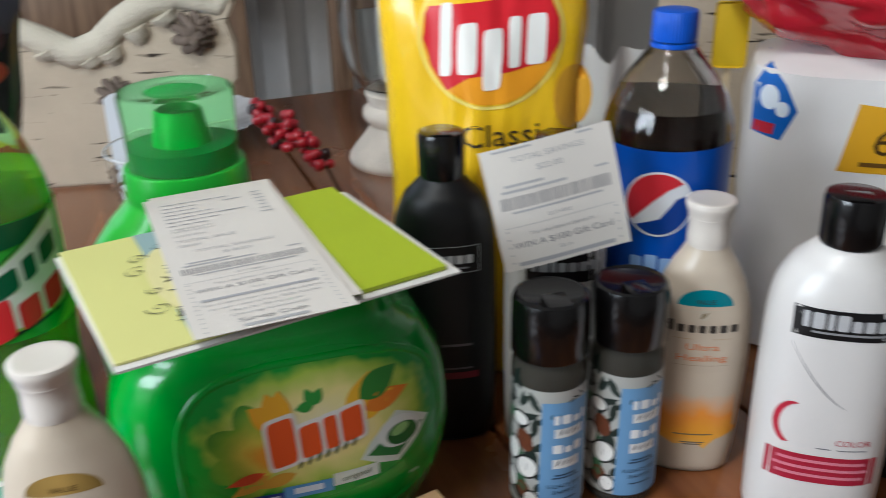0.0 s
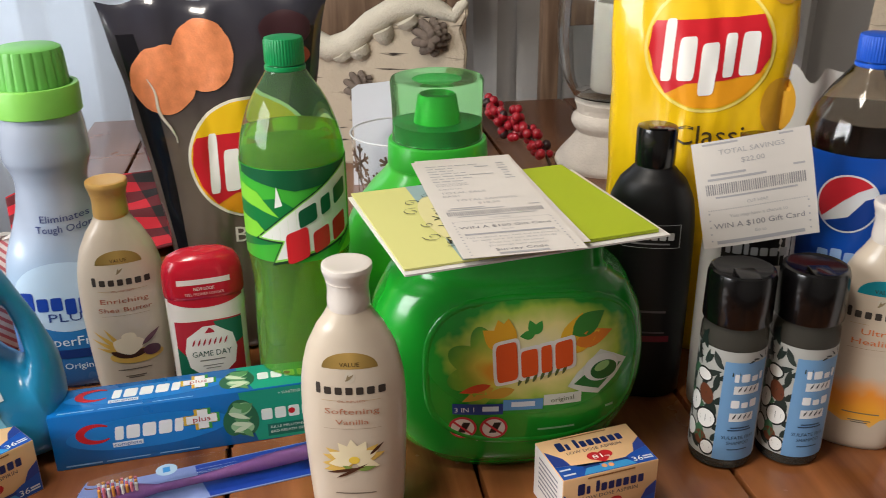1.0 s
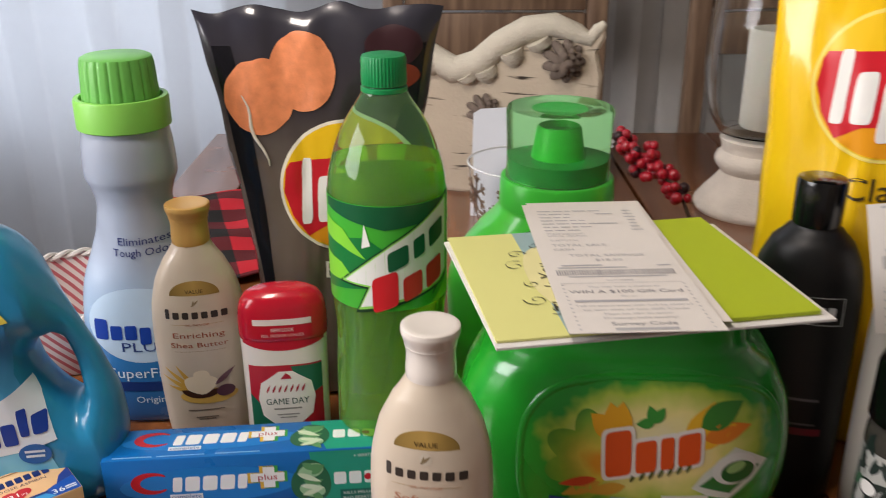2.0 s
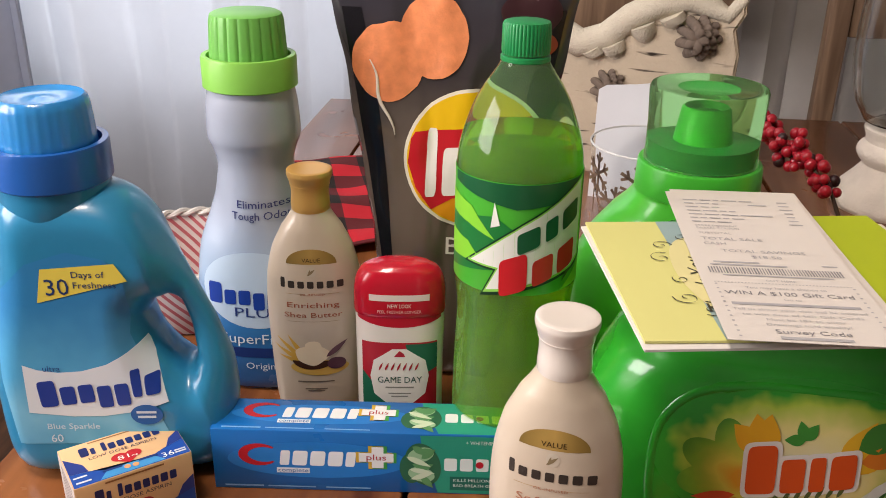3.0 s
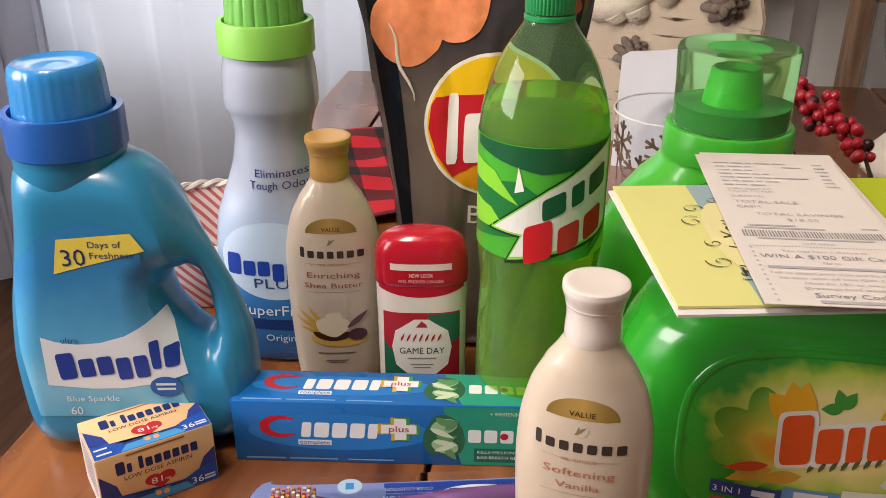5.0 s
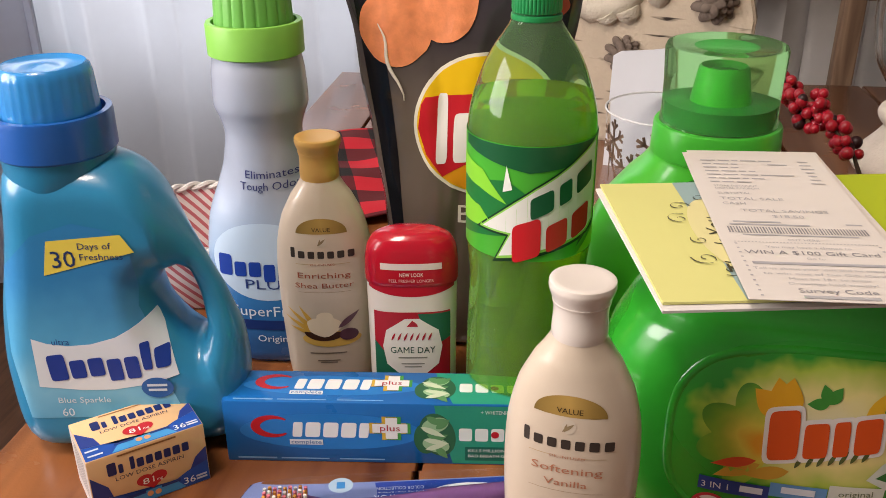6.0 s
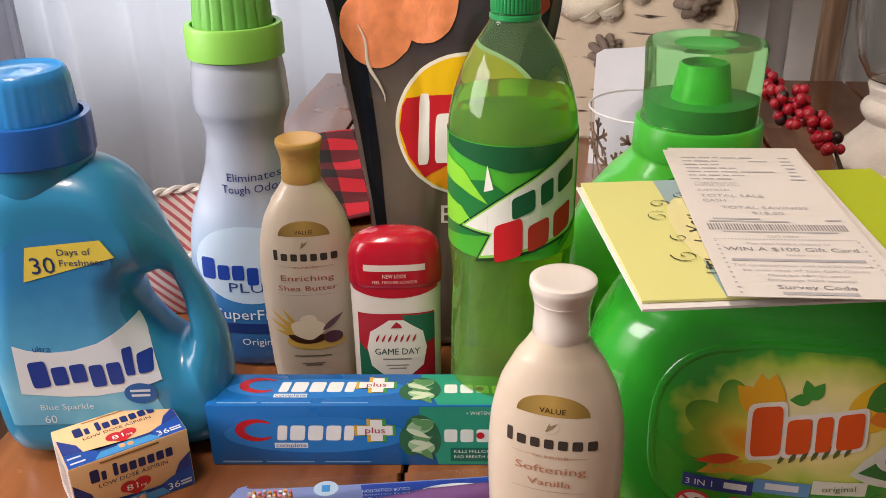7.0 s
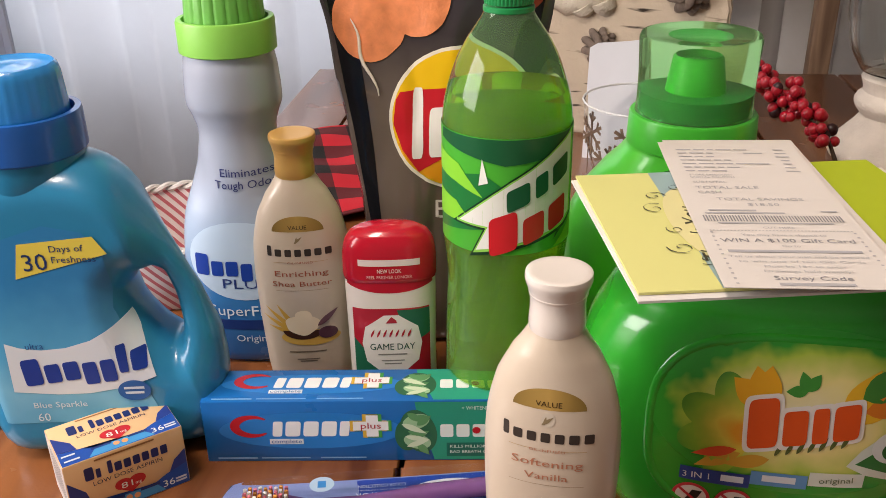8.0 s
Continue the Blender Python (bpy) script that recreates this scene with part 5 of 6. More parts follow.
# ---- chip bags ----
def chip_bag(x, y, yaw, w, h, t, wide_top, material, label, seed, lean=0.0):
    o = thing("chip_bag", x, y, ZT, yaw, label, "snack bag", "chip bags")
    bm = bmesh.new()
    nu, nv = 44, 60

    def sheet(sgn):
        g = []
        for j in range(nv + 1):
            v = j / nv
            row = []
            for i in range(nu + 1):
                a = 2 * i / nu - 1
                hw = w / 2 * (wide_top[0] + (wide_top[1] - wide_top[0]) * v) * (1 - 0.06 * math.sin(math.pi * v))
                puff = (1 - abs(a) ** 2.6) ** 0.75 * math.sin(math.pi * min(max(v, 0.0), 1.0)) ** 0.55
                wr = 0.006 * noise.noise(Vector((a * 1.8 + seed, v * 5, sgn))) + 0.0022 * noise.noise(Vector((a * 7, v * 9 + seed, sgn * 3)))
                fold = 0.004 * math.sin(a * 14 + 3 * noise.noise(Vector((v * 3, seed, 0)))) * (max(0, v - 0.82) / 0.18 + 0.3 * max(0, 0.15 - v) / 0.15)
                crimp = 0.0006 * math.sin(v * h * 2600) * (v > 0.945)
                z = v * h + 0.006 * (v > 0.5) * noise.noise(Vector((a * 3, seed, 9)))
                row.append(bm.verts.new((a * hw + 0.003 * noise.noise(Vector((v * 7, seed, a))), sgn * (t * puff + (0.0008 if 0 < i < nu and 0 < j < nv else 0)) + (wr + fold) * (0.15 + puff) + crimp + lean * z, z)))
            g.append(row)
        for a, b in zip(g, g[1:]):
            for i in range(nu):
                bm.faces.new((a[i], a[i + 1], b[i + 1], b[i]))
        return g
    sheet(-1)
    f = on_front(bm)
    FINE[f] = (0.003, 0.75)
    sheet(1)
    bmesh.ops.remove_doubles(bm, verts=bm.verts[:], dist=0.0004)
    bmesh.ops.recalc_face_normals(bm, faces=bm.faces[:])
    part("bag", bm, material, o, smooth=70)
    return o, f


YELLOW = mat("yellow_foil", "f2c313", 0.25, var=0.06, coat=0.4, scale=30)
DARKBAG = ramp_mat("dark_foil", [(0, "5c5046"), (0.3, "6b5e54"), (0.62, "6f6359"), (0.80, "3a3335"), (1, "32313a")], 0.0, 0.32, 0.2, 2, 0.02)
DARKBAG.node_tree.nodes["Principled BSDF"].inputs["Coat Weight"].default_value = 0.6


def crisp_mark(o, f, x, z, r, rim="f0ead8"):
    decal(o, f, [oval(x, z, r * 1.03, r * 1.03, n=48)], ink(rim), 0.0008, "logo_rim")
    decal(o, f, [oval(x, z, r * 0.98, r * 0.98, n=48)], ink("f5c518"), 0.0012, "logo_sun")
    decal(o, f, [oval(x, z, r * 0.96, r * 0.96, 200, 340, 24)], ink("ee9f1c"), 0.0015, "logo_glow")
    rib = [(x - r * 0.92, z + r * 0.30), (x - r * 0.86, z + r * 0.40), (x - r * 0.4, z + r * 0.44), (x + r * 0.4, z + r * 0.50), (x + r * 0.80, z + r * 0.56), (x + r * 0.95, z + r * 0.2), (x + r * 0.96, z - r * 0.12), (x + r * 0.82, z - r * 0.38), (x + r * 0.3, z - r * 0.50), (x - r * 0.3, z - r * 0.56), (x - r * 0.62, z - r * 0.75), (x - r * 0.84, z - r * 0.42), (x - r * 0.96, z - r * 0.05)]
    decal(o, f, [rib], ink("cf1f2c"), 0.0018, "logo_ribbon")
    decal(o, f, word(x + r * 0.04, z + r * 0.02, r * 1.5, r * 1.0, "LrgiH", 0.14, 0.2, 6), ink("f4f1ec"), 0.0022, "logo_block")


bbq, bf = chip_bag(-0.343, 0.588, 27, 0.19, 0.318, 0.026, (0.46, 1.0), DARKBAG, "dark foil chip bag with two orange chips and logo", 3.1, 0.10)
CRISP = mat("crisp_print", "e88b5c", 0.3, var=0.34, scale=420, bump=0.2, fine=500)
decal(bbq, bf, [rough_oval(-0.047, 0.255, 0.0265, 0.0275, 1)], CRISP, 0.0010, "crisp_picture")
decal(bbq, bf, [rough_oval(-0.014, 0.273, 0.025, 0.029, 2)], CRISP, 0.0014, "crisp_picture")
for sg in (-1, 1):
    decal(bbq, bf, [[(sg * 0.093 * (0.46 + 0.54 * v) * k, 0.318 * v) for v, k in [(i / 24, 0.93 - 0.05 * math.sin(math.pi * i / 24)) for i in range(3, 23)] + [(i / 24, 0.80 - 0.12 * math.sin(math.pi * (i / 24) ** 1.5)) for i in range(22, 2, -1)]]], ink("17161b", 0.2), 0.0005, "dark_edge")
crisp_mark(bbq, bf, 0.017, 0.187, 0.050)
decal(bbq, bf, [rough_oval(0.056, 0.268, 0.020, 0.010, 3)], ink("8f3a26"), 0.0010, "spice_picture")
decal(bbq, bf, [rough_oval(0.056, 0.290, 0.022, 0.015, 4)], ink("3a1f24"), 0.0010, "sauce_picture")
# thin fold in the dark foil; its bright highlight is put in as pale colour
part("crease_highlight", tube([bf(-0.060 + 0.018 * t + 0.002 * math.sin(9 * t), 0.256 - 0.052 * t, 0.0016) for t in (i / 12 for i in range(13))], [0.0004 + 0.0010 * math.sin(math.pi * i / 12) for i in range(13)], 8), mat("pale_highlight", "efe6d8", 0.15, 0.2), bbq, "fold in the foil with its highlight painted pale", 80)
writing(bbq, bf, "Barbecue", -0.004, 0.114, 0.020, ink("e4ddd4"), 0.001, "LEFT", wide=0.085)
lay, lf = chip_bag(0.042, 0.672, -3, 0.160, 0.365, 0.028, (0.96, 0.92), YELLOW, "yellow foil chip bag with a round red logo", 7.7, 0.02)
crisp_mark(lay, lf, 0.006, 0.281, 0.049, "f5dd72")
writing(lay, lf, "Classic", 0.018, 0.205, 0.022, ink("4a3a1c"), 0.001, wide=0.066)
decal(lay, lf, [oval(0.064, 0.235, 0.014, 0.023, n=20), oval(0.060, 0.335, 0.014, 0.02, n=20)], mat("crisp_gold", "d9a02c", 0.35, var=0.2, scale=160), 0.001, "crisp_picture")


# ---- cards and receipts ----
PAPER = mat("receipt_paper", "d3cdc6", 0.75, var=0.03)
CARDY = mat("pale_yellow_card", "d3d184", 0.7, var=0.04)
CARDG = mat("lime_card", "a3b41e", 0.6, var=0.04)
zc = ZT + 0.2006


def card(name, x, y, z, yaw, w, d, t, material, label, bend=0.0, tilt=0.0):
    o = thing(name, x, y, z, yaw, label, "card")
    bm = bmesh.new()
    bmesh.ops.create_grid(bm, x_segments=12, y_segments=12, size=0.5)
    for v in bm.verts:
        px, py = (v.co.x + 0.5) * w, (v.co.y + 0.5) * d
        v.co = Vector((px, py, t + bend * ((py / d - 0.5) ** 2 * 4 - 0.0) ))
    bmesh.ops.solidify(bm, geom=bm.faces[:], thickness=t)
    bmesh.ops.recalc_face_normals(bm, faces=bm.faces[:])
    part("sheet", bm, material, o)
    o.rotation_euler.x = radians(tilt)
    return o, (lambda x, z, off: Vector((x, z, t + 0.0002 + bend * ((z / d - 0.5) ** 2 * 4) + off)))


card("envelope", -0.124, 0.358, zc, 32.2, 0.176, 0.139, 0.0012, mat("white_paper", "d9d6d2", 0.75), "white envelope lying on the green tub")
yc, yf = card("greeting_card", -0.1255, 0.3625, zc + 0.0016, 31.5, 0.098, 0.137, 0.0012, CARDY, "pale yellow thank-you card with a blue ribbon print", 0.0)
decal(yc, yf, [[(0.036, 0.0005), (0.052, 0.0005), (0.056, 0.1365), (0.040, 0.1365)]], ink("94adae"), 0.0002, "ribbon_print", step=0)
decal(yc, yf, [oval(0.050, 0.066, 0.017, 0.046)], ink("ddd59a"), 0.0006, "scroll_ground", step=0)
for i, (sx, sz, r) in enumerate(((0.034, 0.102, 0.006), (0.030, 0.086, 0.007), (0.033, 0.060, 0.005), (0.030, 0.040, 0.007), (0.038, 0.027, 0.006), (0.052, 0.022, 0.005), (0.048, 0.112, 0.005))):
    pts = [(sx + r * (1 - k / 16) * math.cos(k * 0.55 + i), sz + r * (1 - k / 16) * math.sin(k * 0.55 + i)) for k in range(15)]
    decal(yc, yf, [[pts[k], pts[k + 1], (pts[k + 1][0] + 0.0006, pts[k + 1][1] + 0.0006), (pts[k][0] + 0.0006, pts[k][1] + 0.0006)] for k in range(14)], ink("3c3a2c"), 0.0011, "scroll_stroke", step=0)
writing(yc, yf, "Thank You", 0.0485, 0.054, 0.014, ink("3c3a2c"), 0.0011, deg=86, sh=0.3, wide=0.062)
card("greeting_card", -0.0415, 0.4155, zc + 0.0018, 32.5, 0.070, 0.140, 0.0022, CARDG, "lime green card lying on a white envelope")


def receipt_print(o, f, w, d, sale, lower=False):
    L = 0.0002
    g = ink("a9a8aa", 0.8)
    rnd = random.Random(int(sale * 7))
    if not lower:
        rows = []
        for i in range(7):
            z = d * 0.93 - i * d * 0.030
            x0 = w * 0.11
            for _ in range(rnd.randint(3, 5)):
                ww_ = w * rnd.uniform(0.04, 0.12)
                rows.append((x0 + ww_ / 2, z, ww_, 0.0013))
                x0 += ww_ + w * 0.02
            rows += [(w * 0.86, z, w * rnd.uniform(0.06, 0.1), 0.0013)]
            if i % 3 == 1:
                rows.append((w * 0.66, z, w * 0.14, 0.0014))
        bars(o, f, rows, g, L)
        writing(o, f, "STORE DISCOUNT", w * 0.12, d * 0.712, 0.0034, g, L, "LEFT", wide=w * 0.3)
        writing(o, f, "DIGITAL COUPON", w * 0.12, d * 0.693, 0.0034, g, L, "LEFT", wide=w * 0.3)
        writing(o, f, "SUBTOTAL", w * 0.12, d * 0.655, 0.0036, g, L, "LEFT")
        writing(o, f, "TOTAL SALE", w * 0.12, d * 0.61, 0.0052, g, L, "LEFT", wide=w * 0.42)
        writing(o, f, "CASH", w * 0.12, d * 0.575, 0.0048, g, L, "LEFT")
    else:
        bars(o, f, [(w * 0.24, d * 0.566, w * 0.30, 0.0013), (w * 0.80, d * 0.566, w * 0.12, 0.0013)], g, L)
    writing(o, f, "TOTAL SAVINGS", w * 0.5, d * 0.525, 0.005, g, L, wide=w * 0.56)
    writing(o, f, "$%.2f" % sale, w * 0.5, d * 0.487, 0.005, g, L, wide=w * 0.2)
    bars(o, f, [(w * 0.28, d * 0.455, w * 0.3, 0.0016), (w * 0.35, d * 0.437, w * 0.5, 0.0016), (w * 0.88, d * 0.45, w * 0.1, 0.0014)], g, L)
    decal(o, f, [rect(w * 0.08 + w * 0.84 * i / 46, d * 0.40, 0.0004 + 0.0005 * rnd.random(), d * 0.040) for i in range(47)], ink("858488", 0.8), L, "barcode", step=0)
    bars(o, f, [(w * 0.5, d * 0.369, w * 0.7, 0.0013)], g, L)
    writing(o, f, "CUT HERE", w * 0.5, d * 0.335, 0.0032, g, L)
    decal(o, f, [rect(w * 0.08 + w * 0.84 * i / 40, d * 0.322, 0.0008, 0.0007) for i in range(41)] + [rect(w * x, d * 0.02 + d * 0.29 * i / 11, 0.0012, 0.0012) for x in (0.08, 0.93) for i in range(7 if lower else 0, 12)], g, L, "dotted_rule", step=0)
    writing(o, f, "You may have a chance to", w * 0.5, d * 0.288, 0.0036, g, L, wide=w * 0.5)
    writing(o, f, "WIN A $100 Gift Card", w * 0.5, d * 0.250, 0.0058, ink("858488", 0.8), L, wide=w * 0.78)
    writing(o, f, "Go to", w * 0.5, d * 0.222, 0.0034, g, L)
    bars(o, f, [(w * 0.5, d * 0.197, w * 0.76, 0.0026)], ink("a4a3a6", 0.8), L)
    if not lower:
        writing(o, f, "Tell us about your visit and be entered", w * 0.5, d * 0.160, 0.0034, g, L, wide=w * 0.78)
        writing(o, f, "to win one of ten Gift Cards", w * 0.5, d * 0.133, 0.0034, g, L, wide=w * 0.7)
        writing(o, f, "Must be 18+ to enter", w * 0.5, d * 0.106, 0.0034, g, L, wide=w * 0.45)
        writing(o, f, "Drawings held weekly!", w * 0.5, d * 0.080, 0.0034, g, L, wide=w * 0.48)
        writing(o, f, "Survey Code", w * 0.5, d * 0.040, 0.0056, ink("858488", 0.8), L, wide=w * 0.42)
        bars(o, f, [(w * 0.5, d * 0.018, w * 0.4, 0.0026)], g, L)


r1, rf1 = card("receipt", -0.0935, 0.3755, zc + 0.0052, 24.5, 0.077, 0.184, 0.0003, PAPER, "white paper till receipt lying on the cards", 0.0012)
receipt_print(r1, rf1, 0.077, 0.184, 18.50)
card("receipt", -0.0915, 0.388, zc + 0.0042, 25.5, 0.076, 0.181, 0.0003, PAPER, "second till receipt lying under the first", 0.0009)

r2 = thing("receipt", 0.0525, 0.5375, ZT + 0.1575, 0, "white paper till receipt leaning against a bottle", "receipt")
e1 = Vector((0.078, 0.009, 0.016)).normalized()
e3 = e1.cross(Vector((-0.021, 0.011, 0.072))).normalized()
r2.matrix_world = Matrix.Translation((0.0525, 0.5375, ZT + 0.1575)) @ Matrix((e1, e3.cross(e1), e3)).transposed().to_4x4()
bm = bmesh.new()
W2, D2 = 0.081, 0.078
bmesh.ops.create_grid(bm, x_segments=12, y_segments=14, size=0.5)
for v in bm.verts:
    px, py = (v.co.x + 0.5) * W2, (v.co.y + 0.5) * D2
    v.co = Vector((px, py, 0.004 * math.sin(py / D2 * 2.2) + 0.0015 * math.sin(px * 60)))
bmesh.ops.solidify(bm, geom=bm.faces[:], thickness=0.0002)
part("sheet", bm, PAPER, r2)
receipt_print(r2, lambda x, z, off: Vector((x, z - 0.035, 0.004 * math.sin((z - 0.035) / D2 * 2.2) + 0.0015 * math.sin(x * 60) + 0.0001 + off)), W2, 0.196, 22.00, True)


# ---- decor behind the goods ----
# glass hurricane vase on a whitewashed foot
vase = thing("hurricane_vase", -0.052, 1.215, ZT, 0, "clear glass hurricane vase on a whitewashed carved foot", "vase")
DIST = mat("whitewash", "c9bfb2", 0.8, var=0.25, scale=90, bump=0.5, fine=300)
part("foot", lathe([(0, 0.075), (0.006, 0.078), (0.015, 0.074), (0.03, 0.062), (0.045, 0.05), (0.052, 0.047), (0.058, 0.052), (0.066, 0.056), (0.074, 0.054), (0.08, 0.048), (0.09, 0.05), (0.096, 0.052), (0.1, 0.046)], 56, 2), DIST, vase)
gb = lathe([(0.101, 0.04), (0.105, 0.055), (0.13, 0.070), (0.18, 0.080), (0.25, 0.078), (0.32, 0.066), (0.36, 0.062), (0.40, 0.068)], 56, 3)
bmesh.ops.delete(gb, geom=[f for f in gb.faces if len(f.verts) > 4 and f.calc_center_median().z > 0.3], context="FACES")
bmesh.ops.solidify(gb, geom=gb.faces[:], thickness=0.002)
part("glass", gb, plain_glass("vase_glass", (0.96, 0.98, 0.97), 0.02, 1.3), vase)
candle = thing("pillar_candle", -0.047, 1.215, ZT + 0.112, 0, "white pillar candle inside the glass vase", "candle")
part("wax", lathe([(0, 0.034), (0.003, 0.036), (0.12, 0.036), (0.124, 0.033), (0.119, 0.02), (0.117, 0.004)], 40), mat("wax", "e3ddd0", 0.5, sub=0.3), candle)
part("wick", tube([(0, 0, 0.115), (0, 0, 0.125), (0.001, 0, 0.13)], 0.0008, 6), mat("wick", "2a2420", 0.9), candle)

# berry sprig
sprig = thing("berry_sprig", -0.046, 0.757, ZT, 0, "stem of red and dark artificial berries leaning behind the jug", "berries")
rnd = random.Random(11)
stem = [Vector(p) for p in ((0, 0, 0.003), (-0.008, 0.006, 0.05), (-0.024, 0.014, 0.10), (-0.043, 0.024, 0.134))]
path = [Vector((-0.049 - 0.070 * t - 0.006 * math.sin(4 * t), 0.028 + 0.056 * t, 0.145 + 0.041 * t + 0.006 * math.sin(6 * t))) for t in (i / 14 for i in range(15))]
part("twig", tube(stem + path, [0.0018] * 4 + [0.0013] * 15, 8), mat("twig", "3a2a1e", 0.8), sprig)
BERRY = mat("berry_red", "a01526", 0.28, var=0.2, coat=0.4)
BERRYD = mat("berry_dark", "2c1216", 0.4, var=0.2)
bb = bmesh.new()
bmesh.ops.create_icosphere(bb, subdivisions=2, radius=1)
bme = bpy.data.meshes.new("berry")
bb.to_mesh(bme)
bme.polygons.foreach_set("use_smooth", [True] * len(bme.polygons))
bme.materials.append(BERRY)
bmd = bme.copy()
bmd.materials[0] = BERRYD
for i in range(72):
    k = i % 15
    p = path[k]
    r = rnd.uniform(0.0042, 0.0054)
    ob = new("berry", bmd if i % 8 == 5 or i == 14 else bme)
    ob.parent = sprig
    a, d = rnd.uniform(0, 6.28), rnd.uniform(0.004, 0.007 + 0.012 * math.sin(math.pi * k / 14))
    ob.location = (p.x + 0.9 * d * math.cos(a), p.y + rnd.uniform(-0.007, 0.007), p.z + d * math.sin(a))
    ob.scale = (r, r, r * 1.06)

# birch bark board with snowy ridge and cones
BARK = mat("birch_bark", "b9ab97", 0.85, var=0.3, scale=40, bump=0.6, fine=180)
n, l = BARK.node_tree.nodes, BARK.node_tree.links
tc, mp, nz, cr, mx = (n.new("ShaderNode" + k) for k in ("TexCoord", "Mapping", "TexNoise", "ValToRGB", "Mix"))
mp.inputs["Scale"].default_value = (14, 14, 110)
nz.inputs["Scale"].default_value, nz.inputs["Detail"].default_value = 1.0, 3
cr.color_ramp.elements[0].position, cr.color_ramp.elements[1].position = 0.63, 0.70
mx.data_type = "RGBA"
mx.inputs[7].default_value = (*rgb("2e251e"), 1)
base = n["Principled BSDF"].inputs["Base Color"]
l.new(tc.outputs["Object"], mp.inputs[0])
l.new(mp.outputs[0], nz.inputs["Vector"])
l.new(nz.outputs[0], cr.inputs[0])
l.new(cr.outputs[0], mx.inputs[0])
l.new(base.links[0].from_socket, mx.inputs[6])
l.new(mx.outputs[2], base)
SNOW = mat("snow_flock", "c9c1b0", 0.9, var=0.1, scale=120, bump=0.8, fine=400)


def bark_board(x, y, yaw, prof, label):
    o = thing("birch_board", x, y, ZT, yaw, label, "decoration", "birch decorations")
    bm = bmesh.new()
    fv = [bm.verts.new((a, -0.012, b)) for a, b in prof]
    f = bm.faces.new(fv)
    r = bmesh.ops.extrude_face_region(bm, geom=[f])
    bmesh.ops.translate(bm, verts=[v for v in r["geom"] if isinstance(v, bmesh.types.BMVert)], vec=(0, 0.024, 0))
    bmesh.ops.recalc_face_normals(bm, faces=bm.faces[:])
    bmesh.ops.bevel(bm, geom=[e for e in bm.edges if abs(e.calc_face_angle(0)) > 1.2], offset=0.003, segments=2, affect="EDGES")
    part("board", bm, BARK, o, smooth=30)
    return o


def cone(o, x, z, r):
    bm = bmesh.new()
    rr = random.Random(int(x * 1000) + 77)
    for ring in range(5):
        q = r * (1 - ring * 0.17)
        for i in range(9 - ring):
            a = 2 * math.pi * (i + 0.5 * (ring % 2)) / (9 - ring)
            s = bmesh.new()
            bmesh.ops.create_uvsphere(s, u_segments=7, v_segments=5, radius=1)
            add(bm, s, Matrix.Translation((x + q * 0.8 * math.cos(a), -0.014 - ring * r * 0.2, z + q * 0.8 * math.sin(a))) @ Matrix.Rotation(-a, 4, "Y") @ Matrix.Diagonal((r * 0.34, r * 0.13, r * 0.24, 1)))
    part("pine_cone", bm, CONE, o, "snow-tipped pine cone")


CONE = mat("cone_scales", "6f6258", 0.9, var=0.5, scale=300, bump=0.4)
wave = [(-0.27, 0.17), (-0.23, 0.20), (-0.19, 0.205), (-0.15, 0.185), (-0.118, 0.168), (-0.085, 0.178), (-0.055, 0.205), (-0.02, 0.225), (0.015, 0.232), (0.045, 0.222), (0.062, 0.215), (0.072, 0.228), (0.080, 0.236)]
brd = bark_board(-0.335, 1.16, 8, [(-0.27, 0)] + wave + [(0.082, 0.22), (0.072, 0.20), (0.080, 0.17), (0.078, 0.13), (0.058, 0.105), (0.062, 0.06), (0.06, 0)], "birch bark board with a snowy wavy top and pine cones")
part("snow_ridge", tube([(a, -0.006, b + 0.002) for a, b in wave], [0.010, 0.013, 0.016, 0.018, 0.019, 0.019, 0.018, 0.018, 0.016, 0.013, 0.011, 0.009, 0.005], 10), SNOW, brd)
for a, b, hh in ((-0.10, 0.168, 0.03), (-0.075, 0.175, 0.045), (-0.04, 0.20, 0.05), (-0.005, 0.215, 0.035), (-0.15, 0.18, 0.035)):
    part("snow_drip", tube([(a, -0.010, b), (a + 0.004, -0.008, b - hh * 0.2), (a + 0.006, -0.004, b - hh * 0.4)], [0.017, 0.016, 0.009], 10), SNOW, brd)
cone(brd, 0.03, 0.19, 0.026)
cone(brd, -0.075, 0.118, 0.022)
brd2 = bark_board(0.285, 0.93, -12, [(-0.07, 0), (-0.068, 0.2), (-0.06, 0.34), (-0.03, 0.36), (0.02, 0.35), (0.07, 0.36), (0.075, 0)], "tall birch bark board standing behind the cola bottle")

# white notecard, dish with snowflakes, plate
nc = thing("white_card", -0.315, 1.06, ZT, 10, "white paper card propped behind the glass dish", "card")
bm = bmesh.new()
f = bm.faces.new([bm.verts.new((a, 0, b)) for a, b in ((-0.078, 0), (0.05, 0), (0.05, 0.158), (0.02, 0.155), (-0.03, 0.146), (-0.066, 0.142), (-0.075, 0.136))])
r = bmesh.ops.extrude_face_region(bm, geom=[f])
bmesh.ops.translate(bm, verts=[v for v in r["geom"] if isinstance(v, bmesh.types.BMVert)], vec=(0, 0.0015, 0))
bmesh.ops.recalc_face_normals(bm, faces=bm.faces[:])
part("sheet", bm, mat("note_paper", "d6dae0", 0.8), nc, smooth=0)
dish = thing("glass_dish", -0.30, 0.985, ZT, 0, "clear glass dish printed with brown snowflakes", "dish")
db = lathe([(0, 0.045), (0.003, 0.050), (0.05, 0.062), (0.10, 0.068)], 56, 2)
